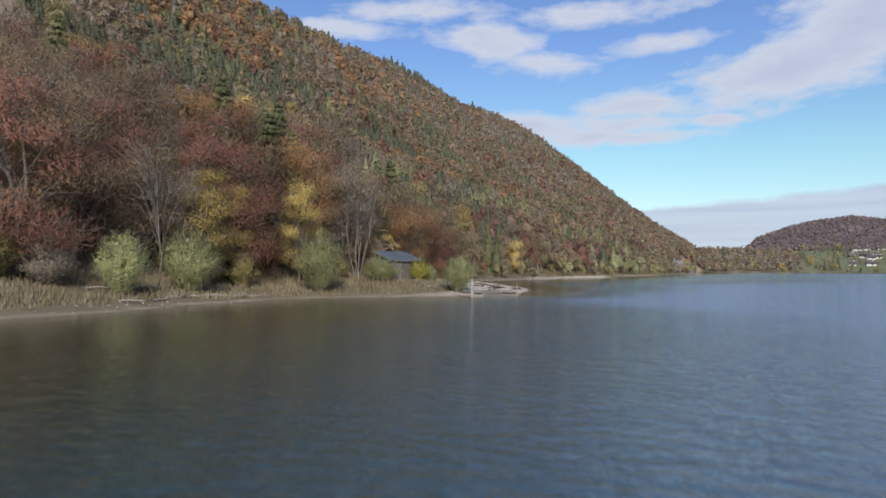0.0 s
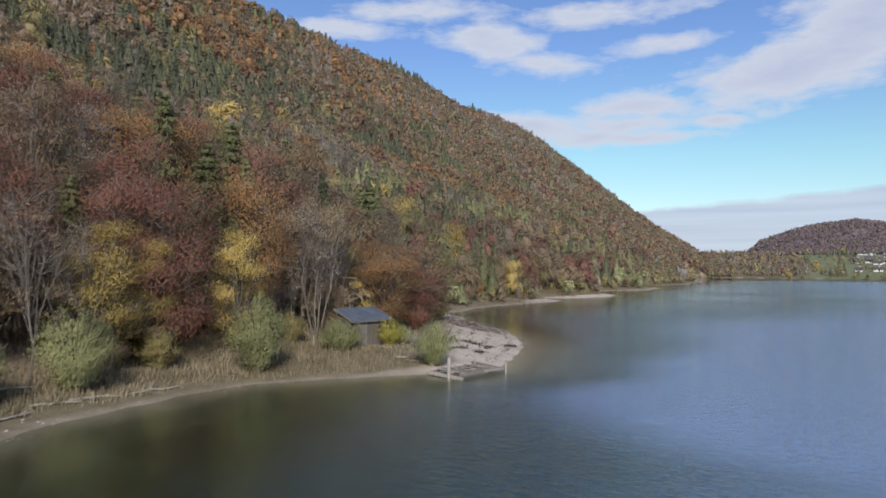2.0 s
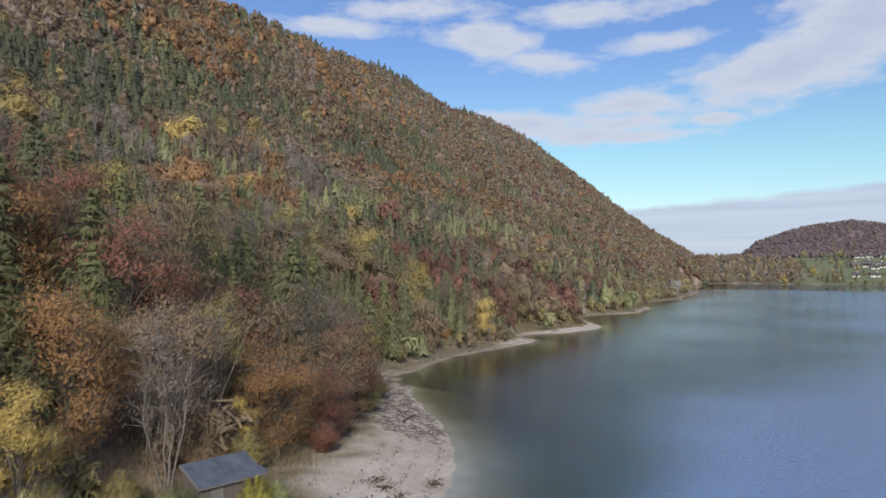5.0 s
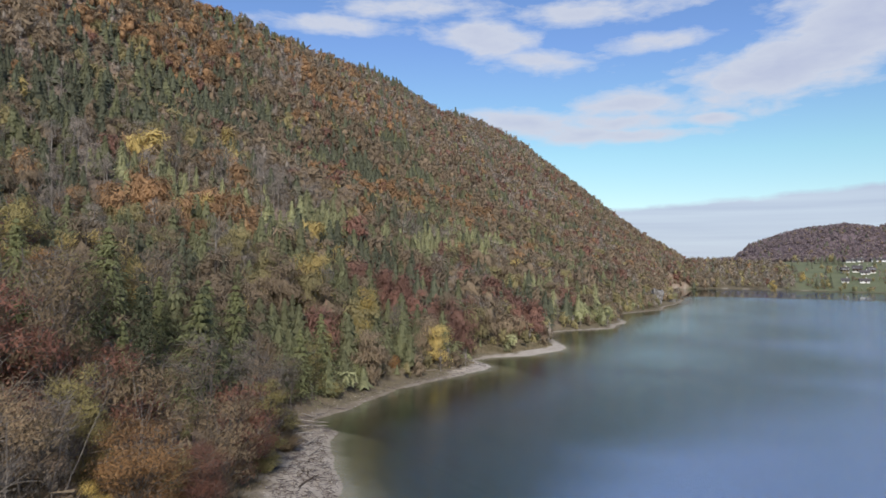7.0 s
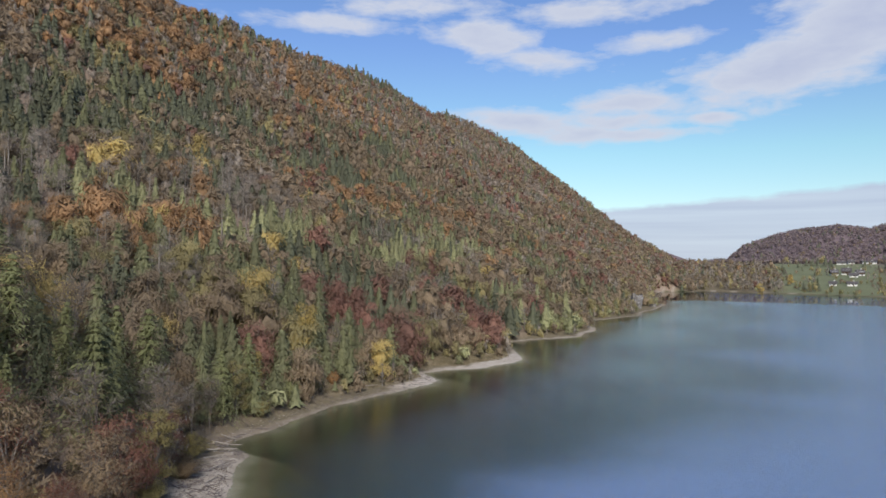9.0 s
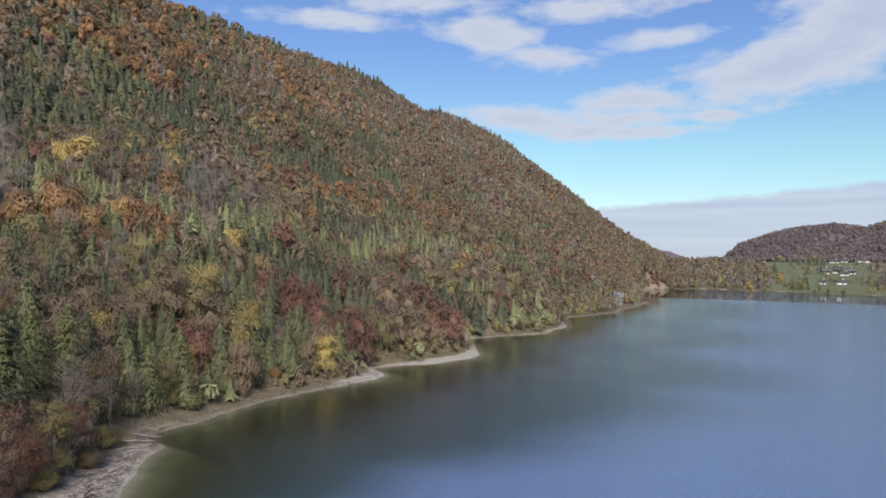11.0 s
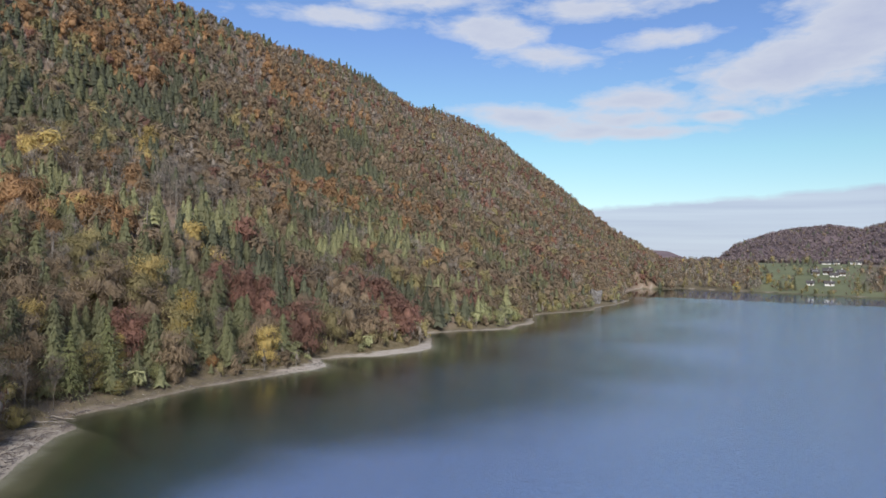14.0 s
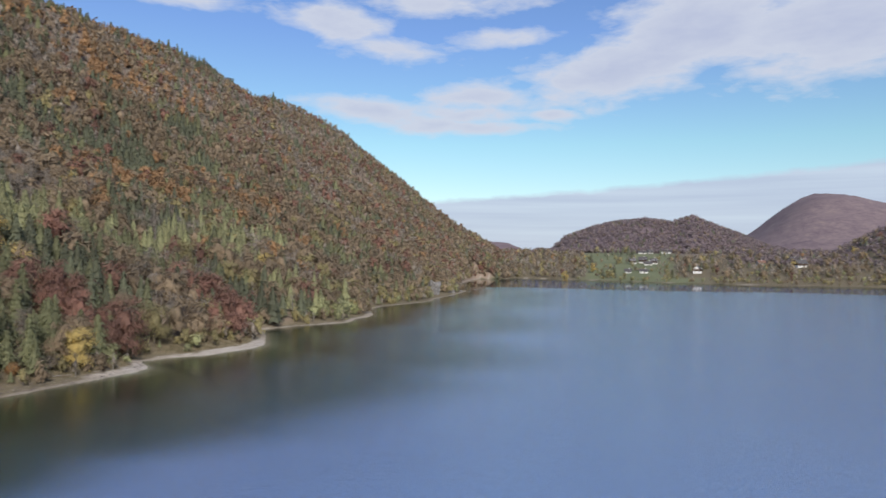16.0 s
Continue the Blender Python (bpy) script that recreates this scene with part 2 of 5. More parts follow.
def land(x, y):
    x, y = np.asarray(x, float), np.asarray(y, float)
    gap = shore_gap(x, y)
    bed = np.where(gap > -6, gap * 0.055, -0.33 + (gap + 6) * 0.3)
    bed = np.maximum(bed, -9)
    bank = np.minimum(gap * 0.13, 1.0 + 0.008 * np.clip(gap, 0, 60)) + 0.07 * wobble(x, y, 1.7, 1) * np.clip(gap / 3, 0, 1)
    low = np.where(gap < 0, bed, bank)
    # the long wooded mountain
    s = np.interp(y, BASE_Y, BASE_X) - x
    b = smooth(250, 750, y)
    up = (1 - b) * np.interp(s, SLOPE_S, SLOPE_A) + b * np.interp(s, SLOPE_S, SLOPE_B)
    up = up * (1 - 0.07 * np.exp(-((y - 695) / 45) ** 2) + 0.015 * np.exp(-((y - 570) / 60) ** 2) + 0.06 * smooth(700, 840, y))
    up = up + np.clip(s / 90, 0, 1) * (4.5 * wobble(x, y, 75, 2) + 1.2 * wobble(x, y, 22, 4))
    end = 955 + 0.7 * (x + 97)
    up = np.minimum(up, np.maximum(up - 0.75 * np.clip(y - end, 0, 2000), 6))
    up = np.where(s > 0, up, 0) * np.where(y > 455, smooth(0, 18, gap), 1)
    # lowland and hills beyond the lake
    dx, dy = x - MID[0], y - MID[1]
    far = np.hypot(dx, dy)
    az = np.degrees(np.arctan2(dx, dy))
    rise = np.clip((far - 690) / 330, 0, 1.1) * 26 * smooth(0, 60, gap) * smooth(500, 800, y + np.abs(x) * 0.5)
    crest = np.interp(az, [-9, -5, -4, -2.6, 0, 1.5, 3.7, 5.8, 7.3, 9.5, 11.2, 13, 18], [0, 0, 24, 60, 84, 96, 102, 92, 106, 80, 62, 42, 24])
    hill = crest * smooth(1000, 1500, far) * (1 - smooth(1600, 2300, far))
    crest = np.interp(az, [9, 11.2, 12.5, 14.2, 15.6, 16.2, 18.2, 20.2, 24, 30, 40], [50, 112, 166, 236, 272, 276, 268, 228, 190, 210, 200])
    peak = crest * smooth(1900, 3000, far) * (1 - 0.5 * smooth(3200, 4200, far))
    crest = np.interp(az, [10, 13, 17, 20, 25, 40, 60], [0, 8, 28, 62, 90, 110, 110])
    wood = crest * smooth(760, 1150, far) * (1 - 0.6 * smooth(1300, 1700, far))
    crest = np.interp(az, [-16, -12, -9, -7.2, -5.1, -3, 0], [100, 105, 98, 88, 40, 25, 25])
    back = crest * smooth(2600, 3500, far)
    hills = np.maximum.reduce([hill, peak, wood, back]) * (1 + 0.05 * wobble(x, y, 120, 6))
    return low + np.maximum(up, np.where(gap > 0, np.maximum(rise, hills), 0))


# ---- ground: one sheet from lake bed to the hills ----
def steps(*spans):
    return np.concatenate([np.arange(a, b, d) for a, b, d in spans])


gx = steps((-1700, -700, 100), (-700, -110, 9), (-110, -66, 2), (-66, -22, 0.7), (-22, -10, 2), (-10, 120, 10), (120, 420, 15), (420, 2801, 60))
gy = steps((-400, -60, 12), (-60, -30, 3), (-30, 130, 1.1), (130, 280, 2.4), (280, 500, 5), (500, 1000, 9), (1000, 4650, 45))
GX, GY = np.meshgrid(gx, gy)
GZ = land(GX, GY)
GAP = shore_gap(GX, GY)
nx, ny = len(gx), len(gy)


def sheet_mesh(name, verts, faces, normals=None):
    me = bpy.data.meshes.new(name)
    verts, faces = np.asarray(verts, np.float32), np.asarray(faces, np.int32)
    me.vertices.add(len(verts))
    me.vertices.foreach_set("co", verts.ravel())
    k = faces.shape[1]
    me.loops.add(faces.size)
    me.loops.foreach_set("vertex_index", faces.ravel())
    me.polygons.add(len(faces))
    me.polygons.foreach_set("loop_start", np.arange(0, faces.size, k, dtype=np.int32))
    me.update(calc_edges=True)
    if normals is not None:
        me.polygons.foreach_set("use_smooth", np.ones(len(faces), bool))
        normals = np.asarray(normals, np.float32)
        normals = normals / (np.linalg.norm(normals, axis=1)[:, None] + 1e-9)
        me.normals_split_custom_set_from_vertices(normals.tolist())
    return me


def paint(me, name, values):
    a = me.attributes.new(name, "FLOAT", "POINT")
    a.data.foreach_set("value", np.asarray(values, np.float32).ravel())


ii = np.arange(nx * ny).reshape(ny, nx)
quads = np.stack([ii[:-1, :-1], ii[:-1, 1:], ii[1:, 1:], ii[1:, :-1]], -1).reshape(-1, 4)
ground_me = sheet_mesh("ground", np.stack([GX, GY, GZ], -1).reshape(-1, 3), quads)
ground_me.polygons.foreach_set("use_smooth", np.ones(len(quads), bool))
# where gravel, grass and meadow lie
on_base = np.interp(GY, BASE_Y, BASE_X) - GX
spit = np.interp(GY, [-60, -22, -16, -10, 0, 6, 9, 13, 20, 40, 50, 60, 80, 100, 112, 122, 128, 136, 146, 160, 168, 200, 215, 260, 300, 900],
                 [0.5, 0.5, 0.45, 0.4, 0.45, 1.0, 2, 7, 9.5, 8, 5, 3, 0.8, 1.2, 3.6, 4.2, 1.0, 2.5, 4.5, 4.5, 1.5, 1.0, 1.4, 2.4, 0.8, 0.8])
gravel = smooth(1.25, 0.75, GAP / (spit * (1 + 0.35 * wobble(GX, GY, 2.6, 8))))
paint(ground_me, "gravel", np.where(GAP > -2.2, gravel, 0))
PALE = np.interp(GY, [-60, 5, 9, 55, 62, 75, 105, 112, 122, 130, 140, 165, 175, 215, 260, 300, 640, 700], [0.1, 0.15, 1, 0.6, 0.12, 0.05, 0.25, 0.95, 0.95, 0.4, 0.95, 0.95, 0.3, 0.5, 0.5, 0.35, 0.35, 0.6])
paint(ground_me, "pale", np.clip(PALE + 0.25 * wobble(GX, GY, 3.1, 19), 0, 1))
paint(ground_me, "deep", np.clip(-GZ / 3.0, 0, 1))
paint(ground_me, "wood", smooth(-1, 5, on_base) * (GY < 1000))
DXM, DYM = GX - MID[0], GY - MID[1]
FAR_D, FAR_A = np.hypot(DXM, DYM), np.degrees(np.arctan2(DXM, DYM))
moor = smooth(1010, 1080, FAR_D) * (GY > 500)
paint(ground_me, "moor", moor)
meadow = np.maximum(smooth(-1.6, -0.6, FAR_A) * smooth(6.4, 5.6, FAR_A) * smooth(700, 725, FAR_D) * smooth(1075, 1050, FAR_D),
                    smooth(-3.0, -1.0, FAR_A) * smooth(9, 7, FAR_A) * smooth(640, 655, FAR_D) * smooth(735, 715, FAR_D))
paint(ground_me, "meadow", np.where(GAP > 1, meadow, 0))

m_ground, t, b = material("ground_mixed", 0.95, spec=0.1)
p = spot(t)
grit = noise_out(t, p, 6.0, 8.0, 0.7)
blot = noise_out(t, p, 0.55, 5.0, 0.6)
wide = noise_out(t, p, 0.02, 4.0, 0.5)
stones = ramp(t, math_node(t, "ADD", math_node(t, "MULTIPLY", grit, 0.6), math_node(t, "MULTIPLY", blot, 0.4)), [(0.32, (0.25, 0.215, 0.175)), (0.5, (0.375, 0.335, 0.285)), (0.7, (0.47, 0.43, 0.375))])
stones = mix_colour(t, attribute(t, "pale"), mix_colour(t, 1.0, stones, (0.50, 0.46, 0.40), "MULTIPLY"), stones)
grass = ramp(t, math_node(t, "ADD", math_node(t, "MULTIPLY", grit, 0.5), math_node(t, "MULTIPLY", blot, 0.5)), [(0.3, (0.085, 0.070, 0.046)), (0.5, (0.138, 0.115, 0.074)), (0.7, (0.21, 0.175, 0.12))])
litter = ramp(t, grit, [(0.3, (0.15, 0.115, 0.088)), (0.7, (0.27, 0.205, 0.155))])
lawn = ramp(t, math_node(t, "ADD", math_node(t, "MULTIPLY", wide, 0.7), math_node(t, "MULTIPLY", blot, 0.3)), [(0.3, (0.110, 0.126, 0.070)), (0.7, (0.165, 0.176, 0.100))])
c = mix_colour(t, attribute(t, "wood"), grass, litter)
c = mix_colour(t, attribute(t, "gravel"), c, stones)
copse = ramp(t, math_node(t, "ADD", math_node(t, "MULTIPLY", noise_out(t, p, 0.06, 8.0, 0.75), 0.7), math_node(t, "MULTIPLY", wide, 0.3)), [(0.35, (0.115, 0.086, 0.098)), (0.55, (0.175, 0.135, 0.138)), (0.7, (0.25, 0.19, 0.155))])
c = mix_colour(t, attribute(t, "moor"), c, copse)
c = mix_colour(t, attribute(t, "meadow"), c, lawn)
silt = ramp(t, attribute(t, "deep"), [(0.0, (0.33, 0.28, 0.20)), (0.03, (0.20, 0.175, 0.115)), (0.11, (0.062, 0.064, 0.034)), (0.3, (0.034, 0.044, 0.026)), (0.6, (0.012, 0.026, 0.026)), (1.0, (0.008, 0.022, 0.038))])
silt = mix_colour(t, attribute(t, "pale"), mix_colour(t, 1.0, silt, (0.42, 0.42, 0.40), "MULTIPLY"), silt)
c = mix_colour(t, ramp(t, attribute(t, "deep"), [(0.0, (0, 0, 0)), (0.05, (1, 1, 1))]), c, silt)
t.links.new(c, b.inputs["Base Color"])
bumped(t, b, grit, 0.7, 0.12)
ground_me.materials.append(m_ground)
ground = tagged(new("ground", ground_me), "pebbly lake shore, leaf-strewn slopes and distant meadow", "ground", kind="structure")

# ---- the lake ----
m_water, t, b = material("lake_water")
t.nodes.remove(b)
p = spot(t)
mp = t.nodes.new("ShaderNodeMapping")
mp.inputs["Rotation"].default_value, mp.inputs["Scale"].default_value = (0, 0, radians(28)), (1.0, 2.4, 1.0)
t.links.new(p, mp.inputs["Vector"])
ripple = noise_out(t, mp.outputs[0], 1.4, 3.0, 0.55, distort=0.6)
fine = noise_out(t, mp.outputs[0], 4.5, 2.0, 0.5)
gust = noise_out(t, p, 0.018, 3.0, 0.5, distort=0.8)
calm = attribute(t, "calm")
height = math_node(t, "ADD", ripple, math_node(t, "MULTIPLY", fine, 0.3))
swell = math_node(t, "MULTIPLY", math_node(t, "ADD", math_node(t, "MULTIPLY", gust, 0.7), 0.6), calm)
bump = t.nodes.new("ShaderNodeBump")
bump.inputs["Distance"].default_value = 0.085
t.links.new(height, bump.inputs["Height"])
t.links.new(swell, bump.inputs["Strength"])
gloss = t.nodes.new("ShaderNodeBsdfGlossy")
t.links.new(math_node(t, "ADD", math_node(t, "MULTIPLY", calm, 0.07), 0.01), gloss.inputs["Roughness"])
t.links.new(bump.outputs[0], gloss.inputs["Normal"])
deep = t.nodes.new("ShaderNodeBsdfTransparent")
deep.inputs["Color"].default_value = (0.90, 0.95, 0.90, 1)
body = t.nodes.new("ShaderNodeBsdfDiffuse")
# olive inshore; towards open water the sky's reflection is put into the diffuse blue
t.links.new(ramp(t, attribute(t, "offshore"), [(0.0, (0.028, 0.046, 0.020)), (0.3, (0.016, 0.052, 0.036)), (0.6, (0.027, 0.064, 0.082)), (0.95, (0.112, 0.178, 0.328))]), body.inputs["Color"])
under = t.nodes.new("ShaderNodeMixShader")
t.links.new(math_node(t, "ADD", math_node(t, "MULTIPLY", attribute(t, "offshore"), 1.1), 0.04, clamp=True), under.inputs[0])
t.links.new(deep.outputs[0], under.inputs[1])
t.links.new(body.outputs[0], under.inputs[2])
fres = t.nodes.new("ShaderNodeLayerWeight")
fres.inputs["Blend"].default_value = 0.5
t.links.new(bump.outputs[0], fres.inputs["Normal"])
mirror = math_node(t, "MULTIPLY_ADD", math_node(t, "POWER", fres.outputs["Facing"], 4.4), 0.97, 0.03, clamp=True)
top = t.nodes.new("ShaderNodeMixShader")
t.links.new(mirror, top.inputs[0])
t.links.new(under.outputs[0], top.inputs[1])
t.links.new(gloss.outputs[0], top.inputs[2])
t.links.new(top.outputs[0], t.nodes["Material Output"].inputs[0])
wx, wy = steps((-80, 0, 2), (0, 400, 16), (400, 2801, 100)), steps((-400, -60, 30), (-60, 300, 4), (300, 900, 10), (900, 1000, 50))
WX, WY = np.meshgrid(wx, wy)
wi = np.arange(WX.size).reshape(WX.shape)
water_me = sheet_mesh("water", np.stack([WX, WY, WX * 0], -1).reshape(-1, 3), np.stack([wi[:-1, :-1], wi[:-1, 1:], wi[1:, 1:], wi[1:, :-1]], -1).reshape(-1, 4))
# how far out the colour turns from olive shallows to painted sky-reflection blue
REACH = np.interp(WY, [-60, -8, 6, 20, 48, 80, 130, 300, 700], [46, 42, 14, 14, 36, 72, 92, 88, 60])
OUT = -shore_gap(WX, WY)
STILL = smooth(484, 522, WY + 12 * wobble(WX, WY, 60, 31))
paint(water_me, "calm", (0.20 + 0.80 * smooth(0.08, 0.55, (OUT + 3 * wobble(WX, WY, 9, 17) * np.clip(OUT / 10, 0, 1)) / REACH)) * (1 - 0.96 * STILL))
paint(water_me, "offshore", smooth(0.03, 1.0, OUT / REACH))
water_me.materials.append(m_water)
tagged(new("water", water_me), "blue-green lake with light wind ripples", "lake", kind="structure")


# ---- trees ----
def cards(centres, normals, size, rng, stretch=1.5, jitter=0.7, along=None):
    """Leaf clumps: one small pointed leaf shape at each centre, facing roughly along its normal. Places, faces and soft normals."""
    n = len(centres)
    nor = normals + jitter * rng.normal(size=(n, 3))
    nor /= np.linalg.norm(nor, axis=1)[:, None] + 1e-9
    a = np.cross(nor, rng.normal(size=(n, 3))) if along is None else along + 0.35 * rng.normal(size=(n, 3))
    a = a - nor * (a * nor).sum(1)[:, None]
    a /= np.linalg.norm(a, axis=1)[:, None] + 1e-9
    c = np.cross(nor, a)
    s = (size * rng.uniform(0.6, 1.35, n))[:, None]
    k = rng.uniform(-0.35, 0.35, n)[:, None]
    v = np.stack([centres - a * s * stretch * 0.4 + c * s * 0.5, centres - a * s * stretch * 0.5 - c * s * 0.4, centres + a * s * stretch * 0.6 + c * s * k], 1)
    soft = np.repeat(normals / (np.linalg.norm(normals, axis=1)[:, None] + 1e-9) + 0.35 * nor, 3, 0)
    return v.reshape(-1, 3), np.arange(3 * n).reshape(n, 3), soft


def thirds(f):
    """Quads as triangles."""
    return np.concatenate([f[:, [0, 1, 2]], f[:, [0, 2, 3]]])


def tube(points, radii, sides=5):
    """A tapering limb through the points, in quads."""
    points, radii = np.asarray(points, float), np.asarray(radii, float)
    way = np.gradient(points, axis=0)
    way /= np.linalg.norm(way, axis=1)[:, None] + 1e-9
    ref = np.where(np.abs(way[:, 2:3]) > 0.9, [[1.0, 0, 0]], [[0, 0, 1.0]])
    u = np.cross(way, ref)
    u /= np.linalg.norm(u, axis=1)[:, None] + 1e-9
    w = np.cross(way, u)
    ang = np.linspace(0, 2 * np.pi, sides, endpoint=False)
    ring = points[:, None] + radii[:, None, None] * (u[:, None] * np.cos(ang)[None, :, None] + w[:, None] * np.sin(ang)[None, :, None])
    k = np.arange(len(points) * sides).reshape(len(points), sides)
    nxt = np.roll(k, -1, 1)
    out = (ring - points[:, None]).reshape(-1, 3)
    return ring.reshape(-1, 3), thirds(np.stack([k[:-1], nxt[:-1], nxt[1:], k[1:]], -1).reshape(-1, 4)), out


def joined(pieces):
    vs, fs, ns, at = [], [], [], 0
    for v, f, n in pieces:
        vs.append(v), fs.append(f + at), ns.append(n)
        at += len(v)
    return np.concatenate(vs), np.concatenate(fs), np.concatenate(ns)


def lobes(rng, height, radius, start, count):
    """Centres and sizes of the rounded masses of a broad crown."""
    h = rng.uniform(0.08, 0.95, count)
    h[0] = 0.95
    wide = radius * np.sqrt(np.clip(1 - (2 * (0.25 + 0.75 * h) - 1.15) ** 2, 0.06, 1)) * rng.uniform(0.35, 0.95, count)
    a = np.arange(count) * 2.4 + rng.uniform(0, 1, count)
    c = np.stack([wide * np.cos(a), wide * np.sin(a), start + h * (height - start) * 0.9], 1)
    return c, radius * rng.uniform(0.30, 0.52, count)


def broad_crown(rng, height, radius, start, leaves, size, count=14, hollow=0.55, jitter=0.7, slim=2.5, loose=0.08):
    c, r = lobes(rng, height, radius, start, count)
    pick = rng.choice(count, leaves, p=r ** 2 / (r ** 2).sum())
    d = rng.normal(size=(leaves, 3))
    d[:, 2] = np.abs(d[:, 2]) * 0.9 - 0.25
    d /= np.linalg.norm(d, axis=1)[:, None]
    out = c[pick] + d * (r[pick] * rng.uniform(hollow, 1.12, leaves))[:, None] * [1, 1, 0.8] + rng.normal(size=(leaves, 3)) * loose * radius
    grow = d * [0.8, 0.8, 0.4] + [0, 0, 0.9]
    d = d * 0.7 + (out - [0, 0, start + 0.35 * (height - start)]) / [radius, radius, 0.5 * height] * 0.9
    return cards(out, d, size * 0.8 * (2.5 / slim) ** 0.5, rng, stretch=slim, jitter=jitter, along=grow), c, r


def broad_limbs(rng, height, c, thick, twigs=5, lean=0.0, stems=1, sides=6):
    """Trunk, limbs to each mass of the crown, and bare twigs."""
    trunk, limbs = [], []
    tops = []
    for k in range(stems):
        off = rng.normal(size=2) * (0.06 * height if stems > 1 else 0.02 * height)
        z = np.linspace(0, height * rng.uniform(0.82, 0.95), 9)
        bend = np.cumsum(rng.normal(size=(9, 2)) * 0.012 * height, 0)
        pts = np.column_stack([bend[:, 0] + off[0] * z / height * 2 + lean * z * z / height, bend[:, 1] + off[1] * z / height * 2, z])
        rad = thick * (1 - 0.9 * z / z[-1]) + 0.015
        rad[0] *= 1.35
        trunk.append(tube(pts, rad, sides))
        tops.append(pts)
    for j, target in enumerate(c):
        stem = tops[j % stems]
        at = stem[np.clip(int(8 * np.clip(target[2] / height - 0.28, 0.12, 0.85)), 1, 7)]
        u = np.linspace(0, 1, 5)[:, None]
        mid = at + (target - at) * u + np.array([0, 0, 1.0]) * np.sin(u * np.pi) * 0.06 * height + rng.normal(size=(5, 3)) * 0.015 * height * u
        limbs.append(tube(mid, np.linspace(thick * 0.38, 0.025, 5), 4))
        for _ in range(twigs):
            s = mid[rng.integers(2, 5)]
            d = target - at + rng.normal(size=3) * np.linalg.norm(target - at) * 0.75
            d = d / (np.linalg.norm(d) + 1e-9) * rng.uniform(0.10, 0.22) * height
            d[2] = abs(d[2]) * 0.8
            limbs.append(tube(np.array([s, s + d * 0.55 + rng.normal(size=3) * 0.1, s + d]), np.array([0.035, 0.022, 0.008]), 3))
    return joined(trunk), joined(limbs)


def needle_crown(rng, height, radius, start, whorls, arms, per, size, droop=0.25, ragged=0.25):
    """Conifer: tiers of drooping sprays that narrow to the tip."""
    out, nor, way = [], [], []
    for k in range(whorls):
        u = (k + rng.uniform(-0.3, 0.3)) / whorls
        u = min(max(u, 0), 0.985)
        z, reach = start + u * (height - start), radius * (1 - u) ** 1.0 + 0.03 * radius
        for a in rng.uniform(0, 2 * np.pi) + np.arange(arms) * 2 * np.pi / arms + rng.normal(size=arms) * 0.2:
            r = reach * rng.uniform(1 - ragged * 1.6, 1 + ragged)
            f = (np.arange(per) + rng.uniform(0.2, 0.9, per)) / per
            side = rng.normal(size=per) * 0.12 * r * f
            x, y = np.cos(a) * r * f - np.sin(a) * side, np.sin(a) * r * f + np.cos(a) * side
            out.append(np.column_stack([x, y, z - droop * r * f ** 1.5 + rng.normal(size=per) * 0.09 * reach]))
            nor.append(np.column_stack([np.cos(a) * 0.8 + 0 * f, np.sin(a) * 0.8 + 0 * f, 0.65 + 0 * f]))
            way.append(np.column_stack([np.cos(a) + 0 * f, np.sin(a) + 0 * f, -droop - 0.3 * f]))
    out, nor, way = np.concatenate(out), np.concatenate(nor), np.concatenate(way)
    return cards(out, nor, size * 0.72, rng, stretch=3.0, jitter=0.4, along=way)


def ball(fine):
    bm = bmesh.new()
    bmesh.ops.create_icosphere(bm, subdivisions=fine, radius=1.0)
    v = np.array([p.co[:] for p in bm.verts])
    f = np.array([[q.index for q in p.verts] for p in bm.faces])
    bm.free()
    return v, f


def mass(rng, height, radius, start, fine, lumps=0.2):
    """The leafy body of a broad crown: an egg with rounded lumps."""
    v, f = ball(fine)
    k = rng.normal(size=(5, 3))
    swell = 1 + lumps * np.cos(v @ k.T * 2.6 + rng.uniform(0, 6.28, 5)).mean(1) * 1.6 + 0.09 * rng.normal(size=len(v))
    top = np.where(v[:, 2] > 0, 0.92, 1.0)
    p = v * swell[:, None] * [radius, radius, (height - start) * 0.5] * np.stack([top, top, 0 * top + 1], 1)
    return p + [0, 0, (height + start) * 0.5], f, v + [0, 0, 0.15]


def core(body, shrink):
    """The dense middle of a crown."""
    v, f, n = body
    mid = v.mean(0)
    return (v - mid) * shrink + mid, f, n


def spire(rng, height, radius, start, tiers, points=7):
    """A conifer's body: jagged skirts, one above the other, to a thin tip."""
    pieces = []
    step = (height - start) / tiers
    for k in range(tiers):
        u = k / tiers
        reach = radius * (1 - u) ** 1.05 * rng.uniform(0.85, 1.1)
        a = np.arange(2 * points) * np.pi / points + rng.uniform(0, 6)
        out = reach * np.where(np.arange(2 * points) % 2, 0.52, 1.0) * rng.uniform(0.8, 1.15, 2 * points)
        z = start + k * step - np.where(np.arange(2 * points) % 2, 0, 0.22 * reach)
        ring = np.column_stack([out * np.cos(a), out * np.sin(a), z])
        tip = [[0, 0, min(start + k * step + 1.9 * step, height)]]
        n = np.column_stack([np.cos(a), np.sin(a), 0.55 + 0 * a])
        i = np.arange(2 * points)
        pieces.append((np.concatenate([ring, tip]), np.stack([i, (i + 1) % (2 * points), 0 * i + 2 * points], 1), np.concatenate([n, [[0, 0, 1]]])))
    return joined(pieces)


rng = np.random.default_rng(7)
BROAD = ("beech_brown", "beech_orange", "beech_red", "maple_yellow", "olive")
NEEDLE = ("spruce", "pine", "larch")


